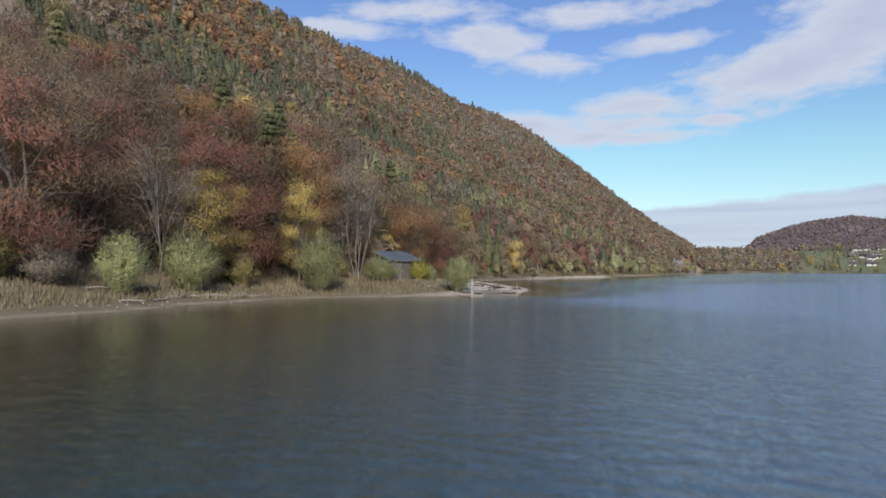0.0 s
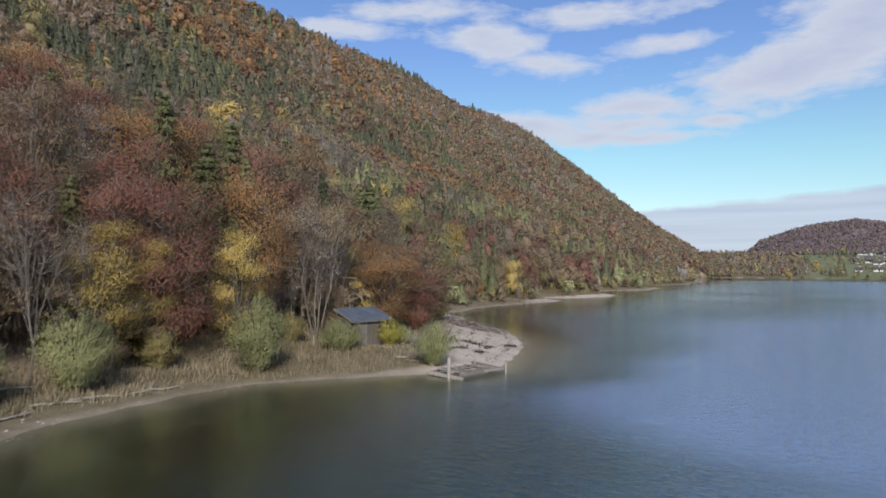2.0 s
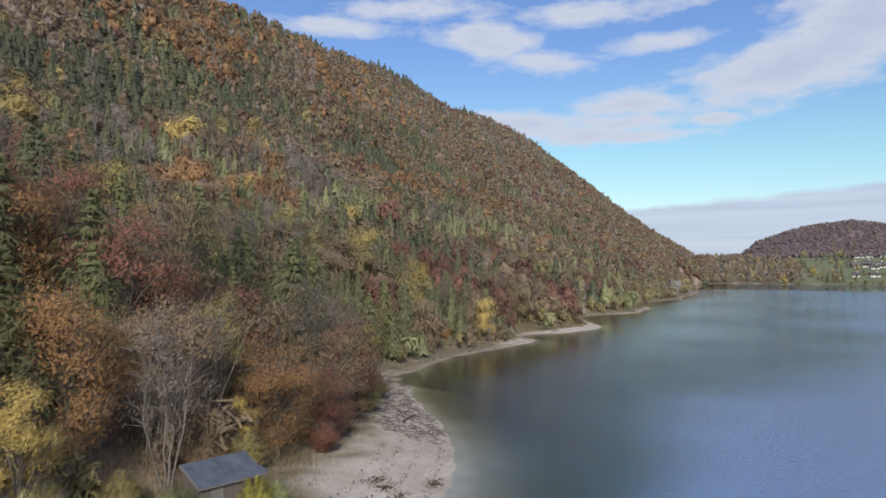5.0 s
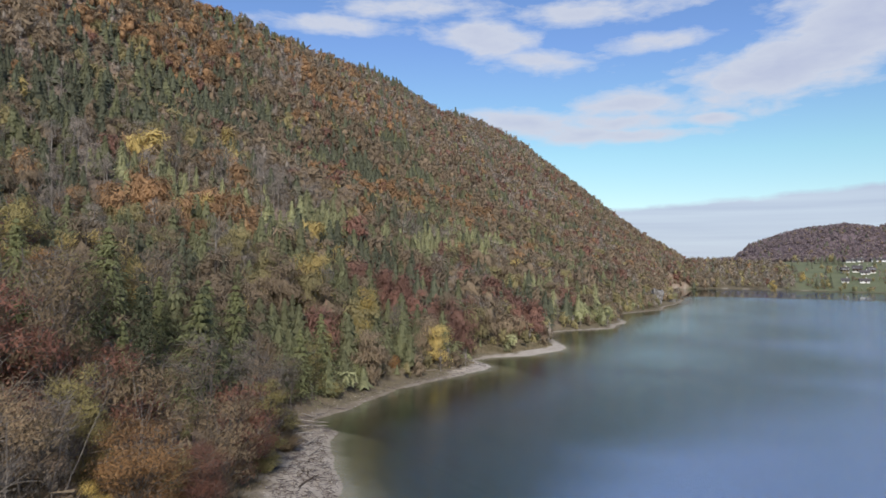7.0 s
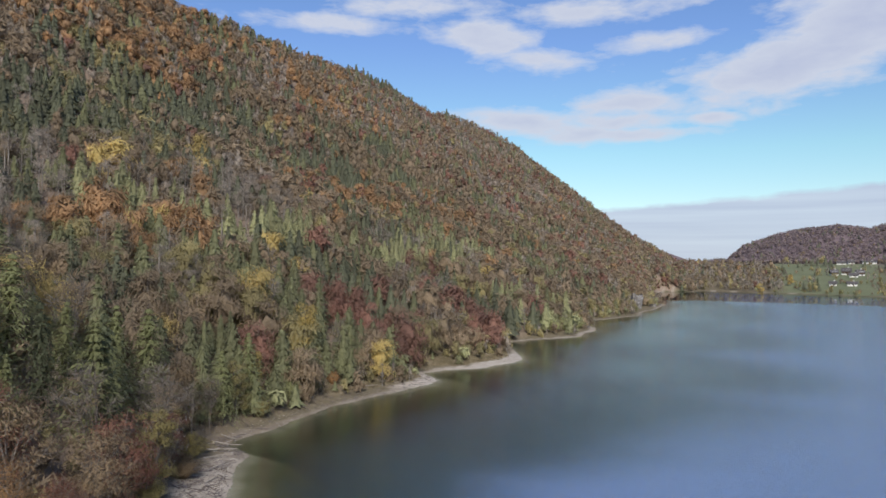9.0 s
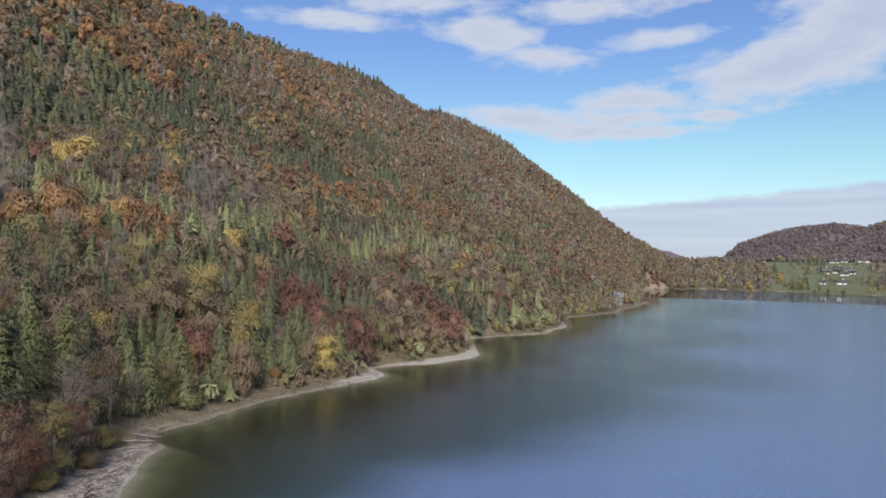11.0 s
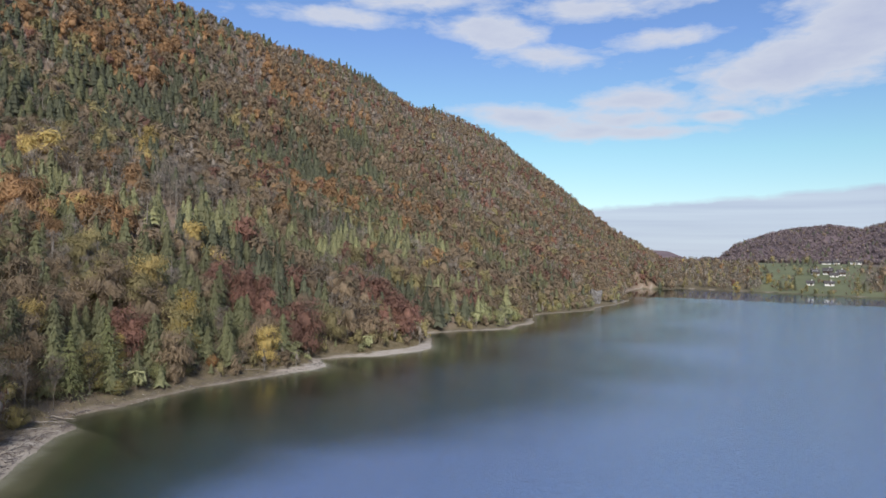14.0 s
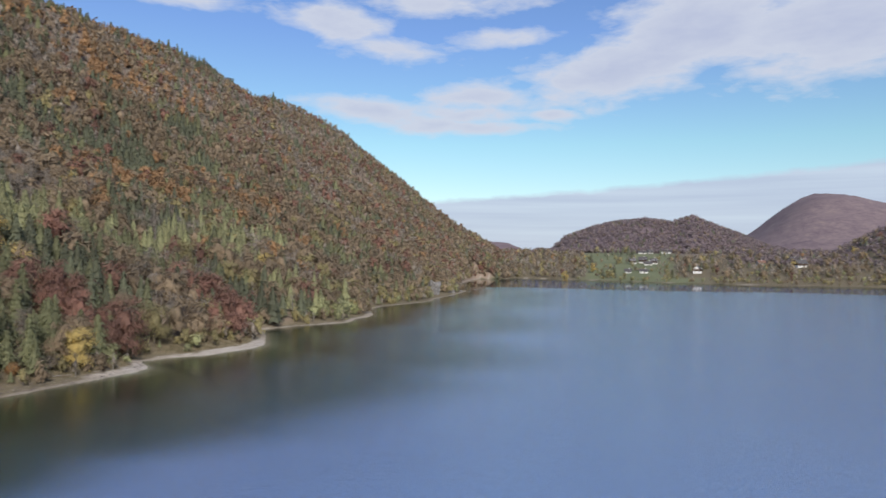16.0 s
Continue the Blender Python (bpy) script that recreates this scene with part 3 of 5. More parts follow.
def far_form(kind, level):
    """One tree of a wood, as foliage and bark. level 0 is the nearest."""
    leaves, size = ((2000, 0.48), (440, 0.98), (110, 1.75), (46, 2.3), (12, 2.6))[level]
    if kind in BROAD or kind in ("willow", "lime", "mauve"):
        h, r = rng.uniform(12, 18), rng.uniform(4.0, 5.8)
        crown, c, _ = broad_crown(rng, h, r, h * 0.08, leaves, size, (24, 18, 12, 8, 6)[level], hollow=0.5, jitter=0.5, slim=(7, 5.5, 4, 3, 2.5)[level], loose=0.14)
        crown = joined([crown, core(mass(rng, h, r, h * 0.06, 2 if level < 2 else 1, 0.34), (0.42, 0.48, 0.55, 0.60, 0.55)[level])])
    elif kind == "bare":
        h, r = rng.uniform(12, 17), rng.uniform(3.2, 4.4)
        crown, c, _ = broad_crown(rng, h, r, h * 0.15, int(leaves * 0.9), size * (0.42 if level < 3 else 0.6), (14, 12, 9, 7, 6)[level], hollow=0.2, jitter=0.9, slim=(11, 8, 5, 3, 2.5)[level], loose=0.14)
        if level > 1:
            crown = joined([crown, core(mass(rng, h * 0.9, r * 0.8, h * 0.10, 1, 0.4), 0.5)])
    else:
        h, r = rng.uniform(12, 18), rng.uniform(4.0, 5.6) * (1.1 if kind == "pine" else 1)
        low = h * (0.16 if kind == "pine" else 0.10)
        c = np.array([[0, 0, h * 0.5]])
        crown = spire(rng, h * 0.97, r * (0.62, 0.85, 0.95, 1.0, 1.0)[level], low, (7, 6, 5, 4, 3)[level], 7 if level < 3 else 5)
        w, a, p = ((18, 10, 8), (13, 8, 4), (9, 6, 2), (6, 4, 1), (0, 0, 0))[level]
        if w:
            crown = joined([crown, needle_crown(rng, h, r * 1.05, low, w, a, p, size * (0.8, 0.75, 0.65, 0.7, 0.8)[level], 0.35 if kind == "spruce" else 0.18)])
    pts = np.array([[0, 0, -1.0], [0.1, 0, h * 0.5], [0, 0.1, h * 0.93]])
    bark = [tube(pts, np.array([0.30, 0.22, 0.06]) if kind == "bare" else np.array([0.22, 0.15, 0.04]), 4 if level < 2 else 3)]
    if level > 2:
        bark = [tube(pts[[0, 2]], np.array([0.25, 0.05]), 3)]
    if level < 1 and kind in BROAD + ("bare",):
        for target in c[:8]:
            low_at = np.array([0, 0, max(target[2] - 0.25 * h, h * 0.15)])
            bark.append(tube(np.array([low_at, (low_at + target) / 2 + [0, 0, 0.4], target * [1.05, 1.05, 1.04]]), np.array([0.10, 0.07, 0.02]), 3))
    return crown, joined(bark)


def wood(name, places, kinds, sizes, level, label, category="forest", tall=1.0):
    """Many far trees as one body of woodland."""
    order = list(LEAVES)
    forms = {k: [far_form(k, level) for _ in range(5)] for k in sorted(set(kinds))}
    V, F, M, T, N = [], [], [], [], []
    at = 0
    for (x, y, z), k, s in zip(places, kinds, sizes):
        (cv, cf, cn), (bv, bf, bn) = forms[k][rng.integers(5)]
        a = rng.uniform(0, 2 * np.pi)
        turn = np.array([[np.cos(a), np.sin(a), 0], [-np.sin(a), np.cos(a), 0], [0, 0, 1]])
        scale = s * np.array([rng.uniform(0.85, 1.2)] * 2 + [tall])
        v = np.concatenate([cv, bv]) * scale @ turn + [x, y, z]
        f = np.concatenate([cf, bf + len(cv)]) + at
        V.append(v), F.append(f), N.append(np.concatenate([cn, bn]) @ turn)
        M.append(np.concatenate([np.full(len(cf), order.index(k)), np.full(len(bf), len(order) + (k in ("bare", "maple_yellow")))]))
        T.append(np.full(len(v), rng.uniform()))
        at += len(v)
    me = sheet_mesh(name, np.concatenate(V), np.concatenate(F), np.concatenate(N))
    for k in order:
        me.materials.append(FOREST[k])
    me.materials.append(BARK)
    me.materials.append(BARK_PALE)
    me.polygons.foreach_set("material_index", np.concatenate(M).astype(np.int32))
    paint(me, "tint", np.concatenate(T))
    return tagged(new(name, me), label, category, kind="stuff")


def scatter(x0, x1, y0, y1, step):
    xs, ys = np.arange(x0, x1, step), np.arange(y0, y1, step)
    X, Y = np.meshgrid(xs, ys)
    X = X + rng.uniform(-0.48, 0.48, X.shape) * step
    Y = Y + rng.uniform(-0.48, 0.48, Y.shape) * step
    return X.ravel(), Y.ravel()


# share of each kind, in bands up the slope and along it
KINDS = list(LEAVES)[:9]


def choose(x, y, s):
    """Kind of tree at a place on the mountain: stands of beech, spruce, larch and bare wood."""
    def field(size, seed):
        return 1.3 * wobble(x, y, size, seed)

    def band(at, width):
        return np.exp(-(((s - at) / width) ** 2))

    u = np.clip(s / 290, 0, 1)
    # bare and brown gain, yellow fades farther off: haze put into the tree colours
    w = {
        "beech_brown": 0.88 + 0.45 * field(38, 11) + 0.2 * smooth(250, 450, y),
        "beech_orange": 0.20 + 0.60 * field(40, 12) + 0.80 * smooth(0.55, 0.85, u) * smooth(700, 450, y) + 1.1 * band(115, 26) * smooth(200, 260, y) * smooth(430, 340, y) + 0.7 * band(75, 35) * smooth(60, 85, y) * smooth(170, 125, y),
        "beech_red": 0.28 + 0.60 * field(30, 13) + 0.45 * smooth(280, 600, y) + 1.1 * (s < 26) * smooth(112, 128, y) * smooth(205, 170, y),
        "maple_yellow": (0.20 + 0.45 * field(17, 14)) * smooth(420, 180, y + 0.6 * s) + 0.25 * (s < 70) * (y < 140),
        "olive": 0.52 + 0.5 * field(33, 15),
        "spruce": 0.72 + 0.9 * field(34, 16) + 0.8 * band(165, 42) * smooth(500, 380, y),
        "pine": 0.60 + 0.7 * field(41, 17) + 0.8 * (s < 65) * (y < 120),
        "larch": 0.12 + 0.35 * field(27, 18) + 1.25 * np.exp(-(((s - 56 - np.where(y < 200, 0.3 * (200 - y), 0)) / 20) ** 2)) * smooth(70, 110, y) * smooth(430, 290, y) + 1.2 * (s < 22) * smooth(205, 220, y) * smooth(275, 255, y),
        "bare": 0.62 + 0.6 * field(29, 19) + 0.9 * band(100, 30) * smooth(70, 110, y) * smooth(240, 180, y) + 0.35 * smooth(120, 260, s) + 0.4 * smooth(300, 560, y),
    }
    W = np.clip(np.stack([w[k] for k in KINDS], 1), 0.03, None) ** 3.8
    W = np.cumsum(W / W.sum(1, keepdims=True), 1)
    return [KINDS[i] for i in (rng.uniform(size=(len(x), 1)) > W).sum(1).clip(0, len(KINDS) - 1)]


def mountain_wood(name, x0, x1, y0, y1, step, level, keep, label):
    x, y = scatter(x0, x1, y0, y1, step)
    s = np.interp(y, BASE_Y, BASE_X) - x
    end = 955 + 0.7 * (x + 97)
    from_eye = np.degrees(np.arctan2(-(x + 8), y + 30))
    ok = (s > 1) & (s < 312) & (y < end + 70) & keep(x, y, s) & (from_eye < 60) & (shore_gap(x, y) > 3) & (np.hypot((x + 54) / 9, (y - 384) / 14) > 1)
    x, y, s = x[ok], y[ok], s[ok]
    return wood(name, np.stack([x, y, land(x, y)], 1), choose(x, y, s), rng.uniform(0.46, 0.80, len(x)) * (1.0, 0.95, 0.85, 0.76)[level], level, label)


def near_zone(x, y):
    return np.hypot(x + 8, y + 22) < 95


def mid_reach(x, y):
    return np.hypot(x - 8, y + 8)


mountain_wood("lower_woods", -300, -40, -20, 260, 4.3, 0, lambda x, y, s: ~near_zone(x, y) & (mid_reach(x, y) < 165), "mixed autumn woods of beech, spruce and larch on the lower slope")
mountain_wood("middle_woods", -400, -40, 0, 340, 4.4, 1, lambda x, y, s: (mid_reach(x, y) >= 165) & (mid_reach(x, y) < 290), "mixed brown, rust and green forest on the middle slope")
mountain_wood("slope_woods", -420, -40, 60, 620, 4.2, 2, lambda x, y, s: (mid_reach(x, y) >= 290) & (np.hypot(x, y) < 520), "rusty brown and green mixed forest on a steep slope")
mountain_wood("ridge_woods", -480, -40, 200, 1010, 4.6, 3, lambda x, y, s: np.hypot(x, y) >= 520, "distant autumn forest up to the mountain ridge")

ry = np.concatenate([rng.normal(600, 16, 34), rng.uniform(640, 690, 14), rng.uniform(380, 900, 70)])
rx = np.interp(ry, BASE_Y, BASE_X) - rng.uniform(276, 298, len(ry))
wood("ridge_spruces", np.stack([rx, ry, land(rx, ry)], 1), ["spruce"] * len(ry), rng.uniform(0.5, 0.85, len(ry)), 2, "dark spruces standing up along the ridge line")

tx, ty = scatter(-80, -44, 62, 520, 3.1)
ts = np.interp(ty, BASE_Y, BASE_X) - tx
tg = shore_gap(tx, ty)
ok = (ts > np.where(ty > 175, -16, -4.5)) & (ts < 3) & (tg > np.where(ty > 175, 2.0, 3.2)) & (np.hypot((tx + 52) / 9, (ty - 388) / 15) > 1) & (rng.uniform(size=len(tx)) < 0.85)
tx, ty = tx[ok], ty[ok]
tk = [("olive", "bare", "beech_brown", "willow", "pine")[i] for i in rng.choice(5, len(tx), p=(0.34, 0.26, 0.2, 0.14, 0.06))]
wood("edge_thickets", np.stack([tx, ty, land(tx, ty)], 1), tk, rng.uniform(0.13, 0.36, len(tx)) * np.where(ty > 175, 1.3, 1.0), 2, "low shrubs and saplings along the foot of the woods", "thicket")

tx, ty = scatter(-125, -50, 430, 735, 3.6)
tg = shore_gap(tx, ty)
ok = (tg > 2.5) & (tg < 34)
tx, ty = tx[ok], ty[ok]
tk = [("beech_brown", "bare", "olive", "spruce", "beech_red")[i] for i in rng.choice(5, len(tx), p=(0.3, 0.3, 0.2, 0.1, 0.1))]
wood("far_edge_woods", np.stack([tx, ty, land(tx, ty)], 1), tk, rng.uniform(0.3, 0.6, len(tx)), 3, "brown and grey woods down to the far waterline")

tx, ty = scatter(-95, -38, -26, 76, 3.3)
ts = np.interp(ty, BASE_Y, BASE_X) - tx
ok = (ts > 0.5) & (ts < 40) & near_zone(tx, ty) & (shore_gap(tx, ty) > 4) & (np.hypot(tx + 37, ty - 12.5) > 6) & (rng.uniform(size=len(tx)) < 0.85)
tx, ty = tx[ok], ty[ok]
tk = [("olive", "bare", "beech_brown", "beech_red")[i] for i in rng.choice(4, len(tx), p=(0.2, 0.42, 0.28, 0.1))]
wood("undergrowth", np.stack([tx, ty, land(tx, ty)], 1), tk, rng.uniform(0.12, 0.34, len(tx)), 2, "brown twiggy undergrowth below the trees", "thicket")


# ---- single trees and bushes of the near shore ----
def part(name, shape, mat, parent, label=""):
    me = shape if isinstance(shape, bpy.types.Mesh) else sheet_mesh(name, *shape)
    if not me.materials:
        me.materials.append(mat)
    ob = new(name, me)
    ob.parent = parent
    return tagged(ob, label) if label else ob


def thing(name, place, label, category, group="", turn=0.0):
    ob = new(name)
    ob.empty_display_size = 0.2
    ob.matrix_basis = pose(*place, 0, 0, turn)
    return tagged(ob, label, category, group)


TREE_WORDS = {
    "beech_brown": ("beech_tree", "beech with thinning brown autumn leaves on grey limbs"),
    "beech_orange": ("beech_tree", "beech in glowing rust-orange autumn leaf"),
    "beech_red": ("beech_tree", "dark copper-red beech with fine bare twigs"),
    "maple_yellow": ("maple_tree", "maple with clear yellow autumn leaves"),
    "olive": ("ash_tree", "slender tree with olive and yellowing leaves"),
    "spruce": ("spruce_tree", "dark green spruce with drooping tiers"),
    "pine": ("pine_tree", "green pine with open layered branches"),
    "larch": ("larch_tree", "pale yellow-green larch with fine needles"),
    "bare": ("bare_tree", "leafless pale-barked tree with many fine twigs"),
}


def tree_model(kind, place, variant, near):
    name, label = TREE_WORDS[kind]
    root = thing(name, place, label, "tree", "trees of the near shore")
    r = np.random.default_rng(100 + variant * 17 + len(kind) * 5 + ord(kind[-1]))
    if kind in NEEDLE:
        h, rad = 16.0, 4.4 if kind != "pine" else 5.4
        w, a, p, sz = (25, 15, 23, 0.17) if near else (21, 12, 13, 0.27)
        crown = needle_crown(r, h, rad, h * (0.10 if kind == "spruce" else 0.16), w, a, p, sz, 0.32 if kind == "spruce" else 0.12, 0.32)
        z = np.linspace(-1, h * 0.97, 8)
        wood_ = [tube(np.column_stack([0.05 * r.normal(size=8), 0.05 * r.normal(size=8), z]), np.linspace(0.22, 0.03, 8), 7)]
        for k in range(50):
            a, u = k * 2.4, k / 50
            s = np.array([0, 0, h * (0.08 + 0.86 * u)])
            e = s + np.array([np.cos(a), np.sin(a), -0.12]) * rad * (1 - u) ** 0.8 * 0.9
            wood_.append(tube(np.array([s, (s + e) / 2 + [0, 0, 0.1], e]), np.array([0.045, 0.03, 0.010]), 3))
        part("trunk", joined(wood_), BARK_DARK, root)
        part("crown", crown, CROWN[kind], root)
        return root
    h = 14.0
    if kind == "bare":
        _, c, _ = broad_crown(r, h, 3.0, h * 0.42, 30, 0.3, 16)
        trunk, limbs = broad_limbs(r, h, c, 0.085, 16, stems=4 if variant % 2 == 0 else 1)
        crown, _, _ = broad_crown(r, h, 3.0, h * 0.3, 1600, 0.10, 18, hollow=0.1, jitter=1.2)
        part("trunk", joined([trunk, limbs]), BARK, root)
        part("crown", crown, CROWN["beech_brown" if variant % 2 else "bare"], root, "few brown leaves left")
        return root
    full, size = (16000, 0.118) if near else (6000, 0.19)
    full = int(full * {"beech_brown": 0.85, "beech_red": 0.95, "olive": 0.9}.get(kind, 1.0))
    rad = {"maple_yellow": 3.2, "olive": 2.9}.get(kind, 4.2)
    crown, c, _ = broad_crown(r, h, rad, h * 0.08, full, size, 30, hollow=0.4, jitter=0.8, slim=4.0, loose=0.10)
    trunk, limbs = broad_limbs(r, h, c, 0.17, 18 if near else 7, lean=r.uniform(-0.05, 0.05), stems=1 + (variant % 3 == 2))
    part("trunk", joined([trunk, limbs]), BARK, root)
    part("crown", crown, CROWN[kind], root)
    return root


MODELS = {}


def stand(kind, x, y, height, wide=1.0, variant=None, label=""):
    """Plant a tree of that height (metres) on the ground."""
    variant = int(rng.integers(3)) if variant is None else variant
    z = float(land(x, y)) - 0.15
    near = np.hypot(x + 9, y + 20) < 58
    key = kind, variant, bool(near)
    if key not in MODELS:
        MODELS[key] = ob = tree_model(kind, (x, y, z), variant, near)
    else:
        ob = copy_thing(MODELS[key], Matrix())
    k = height / (16.0 if kind in NEEDLE else 14.0)
    a = rng.uniform(0, 6.28)
    ob.rotation_mode = "XYZ"
    ob.location, ob.rotation_euler, ob.scale = (x, y, z), (rng.uniform(-0.05, 0.05), rng.uniform(-0.05, 0.05), a), (k * wide, k * wide, k)
    if label:
        ob["label"] = label
    return ob


NAMED = [("maple_yellow", -41.2, 3.2, 9.2, 0.85, 0, "yellow maple with a hanging crown at the wood's edge"),
         ("pine", -46.3, 5.0, 14.2, 1.25, 0, "tall dark pine standing above the beeches"),
         ("beech_red", -44.0, 0.0, 11.5, 1.0, 0, ""), ("beech_red", -40.0, 27.5, 6.5, 1.0, 1, "low copper-red beech beside the gravel beach"),
         ("beech_orange", -45.5, 9.0, 12.5, 1.0, 0, ""), ("beech_orange", -41.0, 22.5, 9.0, 1.15, 1, ""), ("beech_brown", -45.0, 15.5, 11.5, 1.1, 1, ""),
         ("bare", -41.5, 12.6, 11.5, 0.9, 0, "pale many-stemmed bare tree behind the shed"), ("bare", -43.5, 17.0, 10.5, 0.95, 2, ""),
         ("maple_yellow", -43.0, -5.5, 9.5, 1.1, 1, ""), ("maple_yellow", -43.8, -2.0, 8.0, 0.9, 2, ""), ("maple_yellow", -42.0, 20.0, 5.0, 1.0, 1, ""),
         ("bare", -42.5, -10.5, 10.5, 0.9, 1, ""), ("bare", -42.8, -7.5, 9.0, 0.8, 2, ""), ("beech_brown", -46.5, -14.0, 13.0, 1.1, 0, ""),
         ("beech_red", -45.5, -18.0, 12.5, 1.1, 2, ""), ("beech_brown", -42.5, 32.5, 9.0, 1.05, 2, ""), ("beech_red", -44.0, 36.0, 9.5, 1.0, 2, ""),
         ("olive", -46.0, 41.5, 9.0, 1.0, 0, ""), ("bare", -47.0, 44.0, 7.0, 1.1, 2, ""), ("bare", -48.5, 36.0, 12.0, 1.0, 1, ""), ("pine", -60.0, 66.0, 11.0, 1.0, 2, ""), ("olive", -61.0, 70.0, 9.0, 1.0, 0, ""), ("bare", -58.8, 62.5, 8.0, 1.0, 1, ""), ("beech_brown", -60.5, 58.0, 10.0, 1.0, 1, ""), ("bare", -56.8, 56.5, 7.5, 1.0, 1, ""), ("pine", -62.0, 74.0, 12.0, 1.0, 1, ""), ("bare", -57.0, 52.0, 10.0, 1.1, 2, ""),
         ("maple_yellow", -63.8, 76.5, 8.5, 0.75, 1, ""), ("maple_yellow", -67.5, 95.0, 14.0, 0.8, 0, "tall clear-yellow maple near the shore"),
         ("bare", -65.0, 101.0, 11.0, 0.7, 1, ""), ("bare", -52.5, 49.0, 9.5, 1.1, 1, ""), ("beech_red", -50.3, 47.0, 7.0, 1.0, 1, ""), ("spruce", -56.0, 44.0, 15.0, 1.0, 0, "")]
taken = [(n[1], n[2]) for n in NAMED] + [(-37, 12.5), (-37, 10.5), (-37, 14)]
for kind, x, y, hgt, wide, variant, words in NAMED:
    stand(kind, x, y, hgt, wide, variant, words)

fx, fy = scatter(-108, -40, -26, 74, 4.7)
s_all = np.interp(fy, BASE_Y, BASE_X) - fx
for x, y, s in zip(fx, fy, s_all):
    if s < 0.5 or not near_zone(x, y) or np.degrees(np.arctan2(-(x + 5), y + 46)) > 62 or shore_gap(x, y) < 4:
        continue
    if min((x - a) ** 2 + (y - c) ** 2 for a, c in taken) < 3.2 ** 2:
        continue
    taken.append((x, y))
    u = rng.uniform()
    if y < -6:
        kinds = ("beech_brown", "beech_red", "bare", "olive", "beech_orange", "spruce")
        odds = (0.26, 0.46, 0.14, 0.06, 0.04, 0.04)
    elif y < 30:
        kinds = ("beech_brown", "beech_orange", "beech_red", "pine", "spruce", "bare", "maple_yellow", "olive")
        odds = (0.28, 0.12, 0.20, 0.16, 0.07, 0.14, 0.01, 0.02)
    else:
        kinds = ("pine", "spruce", "olive", "beech_brown", "beech_orange", "beech_red", "bare")
        odds = (0.54, 0.10, 0.10, 0.05, 0.02, 0.03, 0.16)
    kind = kinds[int(np.searchsorted(np.cumsum(odds), u).clip(0, len(kinds) - 1))]
    stand(kind, x, y, rng.uniform(9.5, 15.0) * (0.8 if s < 6 else 1.0), rng.uniform(0.9, 1.2))


def bush_model(kind, place, label, variant):
    root = thing("bush", place, label, "bush", "bushes along the shore")
    r = np.random.default_rng(40 + variant)
    n = 15000 if kind == "willow" else 7500
    spray = r.integers(0, 120, n)
    sa, sw, sh_ = r.uniform(0, 6.28, 120), np.sqrt(r.uniform(0.0, 1.0, 120)), r.uniform(0.75, 1.08, 120)
    f = r.uniform(0.04, 1, n) ** 0.7
    a = sa[spray] + r.normal(size=n) * 0.14
    out = sw[spray] * (0.10 + 0.95 * f ** 0.8) + r.normal(size=n) * 0.09
    rise = 2.0 * sh_[spray] * np.sqrt(1.02 - 0.80 * sw[spray] ** 2)
    c = np.column_stack([out * np.cos(a), out * np.sin(a), rise * (1.25 * f - 0.25 * f ** 3) + r.normal(size=n) * 0.05])
    nor = np.column_stack([np.cos(a), np.sin(a), 0.7 + 0 * a])
    part("foliage", cards(c, nor, 0.0155 if kind == "willow" else 0.023, r, stretch=6.0, jitter=0.9, along=nor * [0.9, 0.9, 0] + [0, 0, 0.8]), CROWN[kind], root)
    stems = []
    for k in range(26):
        b, w = k * 2.4, r.uniform(0.3, 0.95)
        stems.append(tube(np.array([[0.08 * np.cos(b), 0.08 * np.sin(b), -0.1], [0.45 * w * np.cos(b), 0.45 * w * np.sin(b), 1.0], [w * np.cos(b), w * np.sin(b), r.uniform(1.5, 2.05)]]), np.array([0.03, 0.02, 0.006]), 3))
    part("stem", joined(stems), BARK, root)
    return root


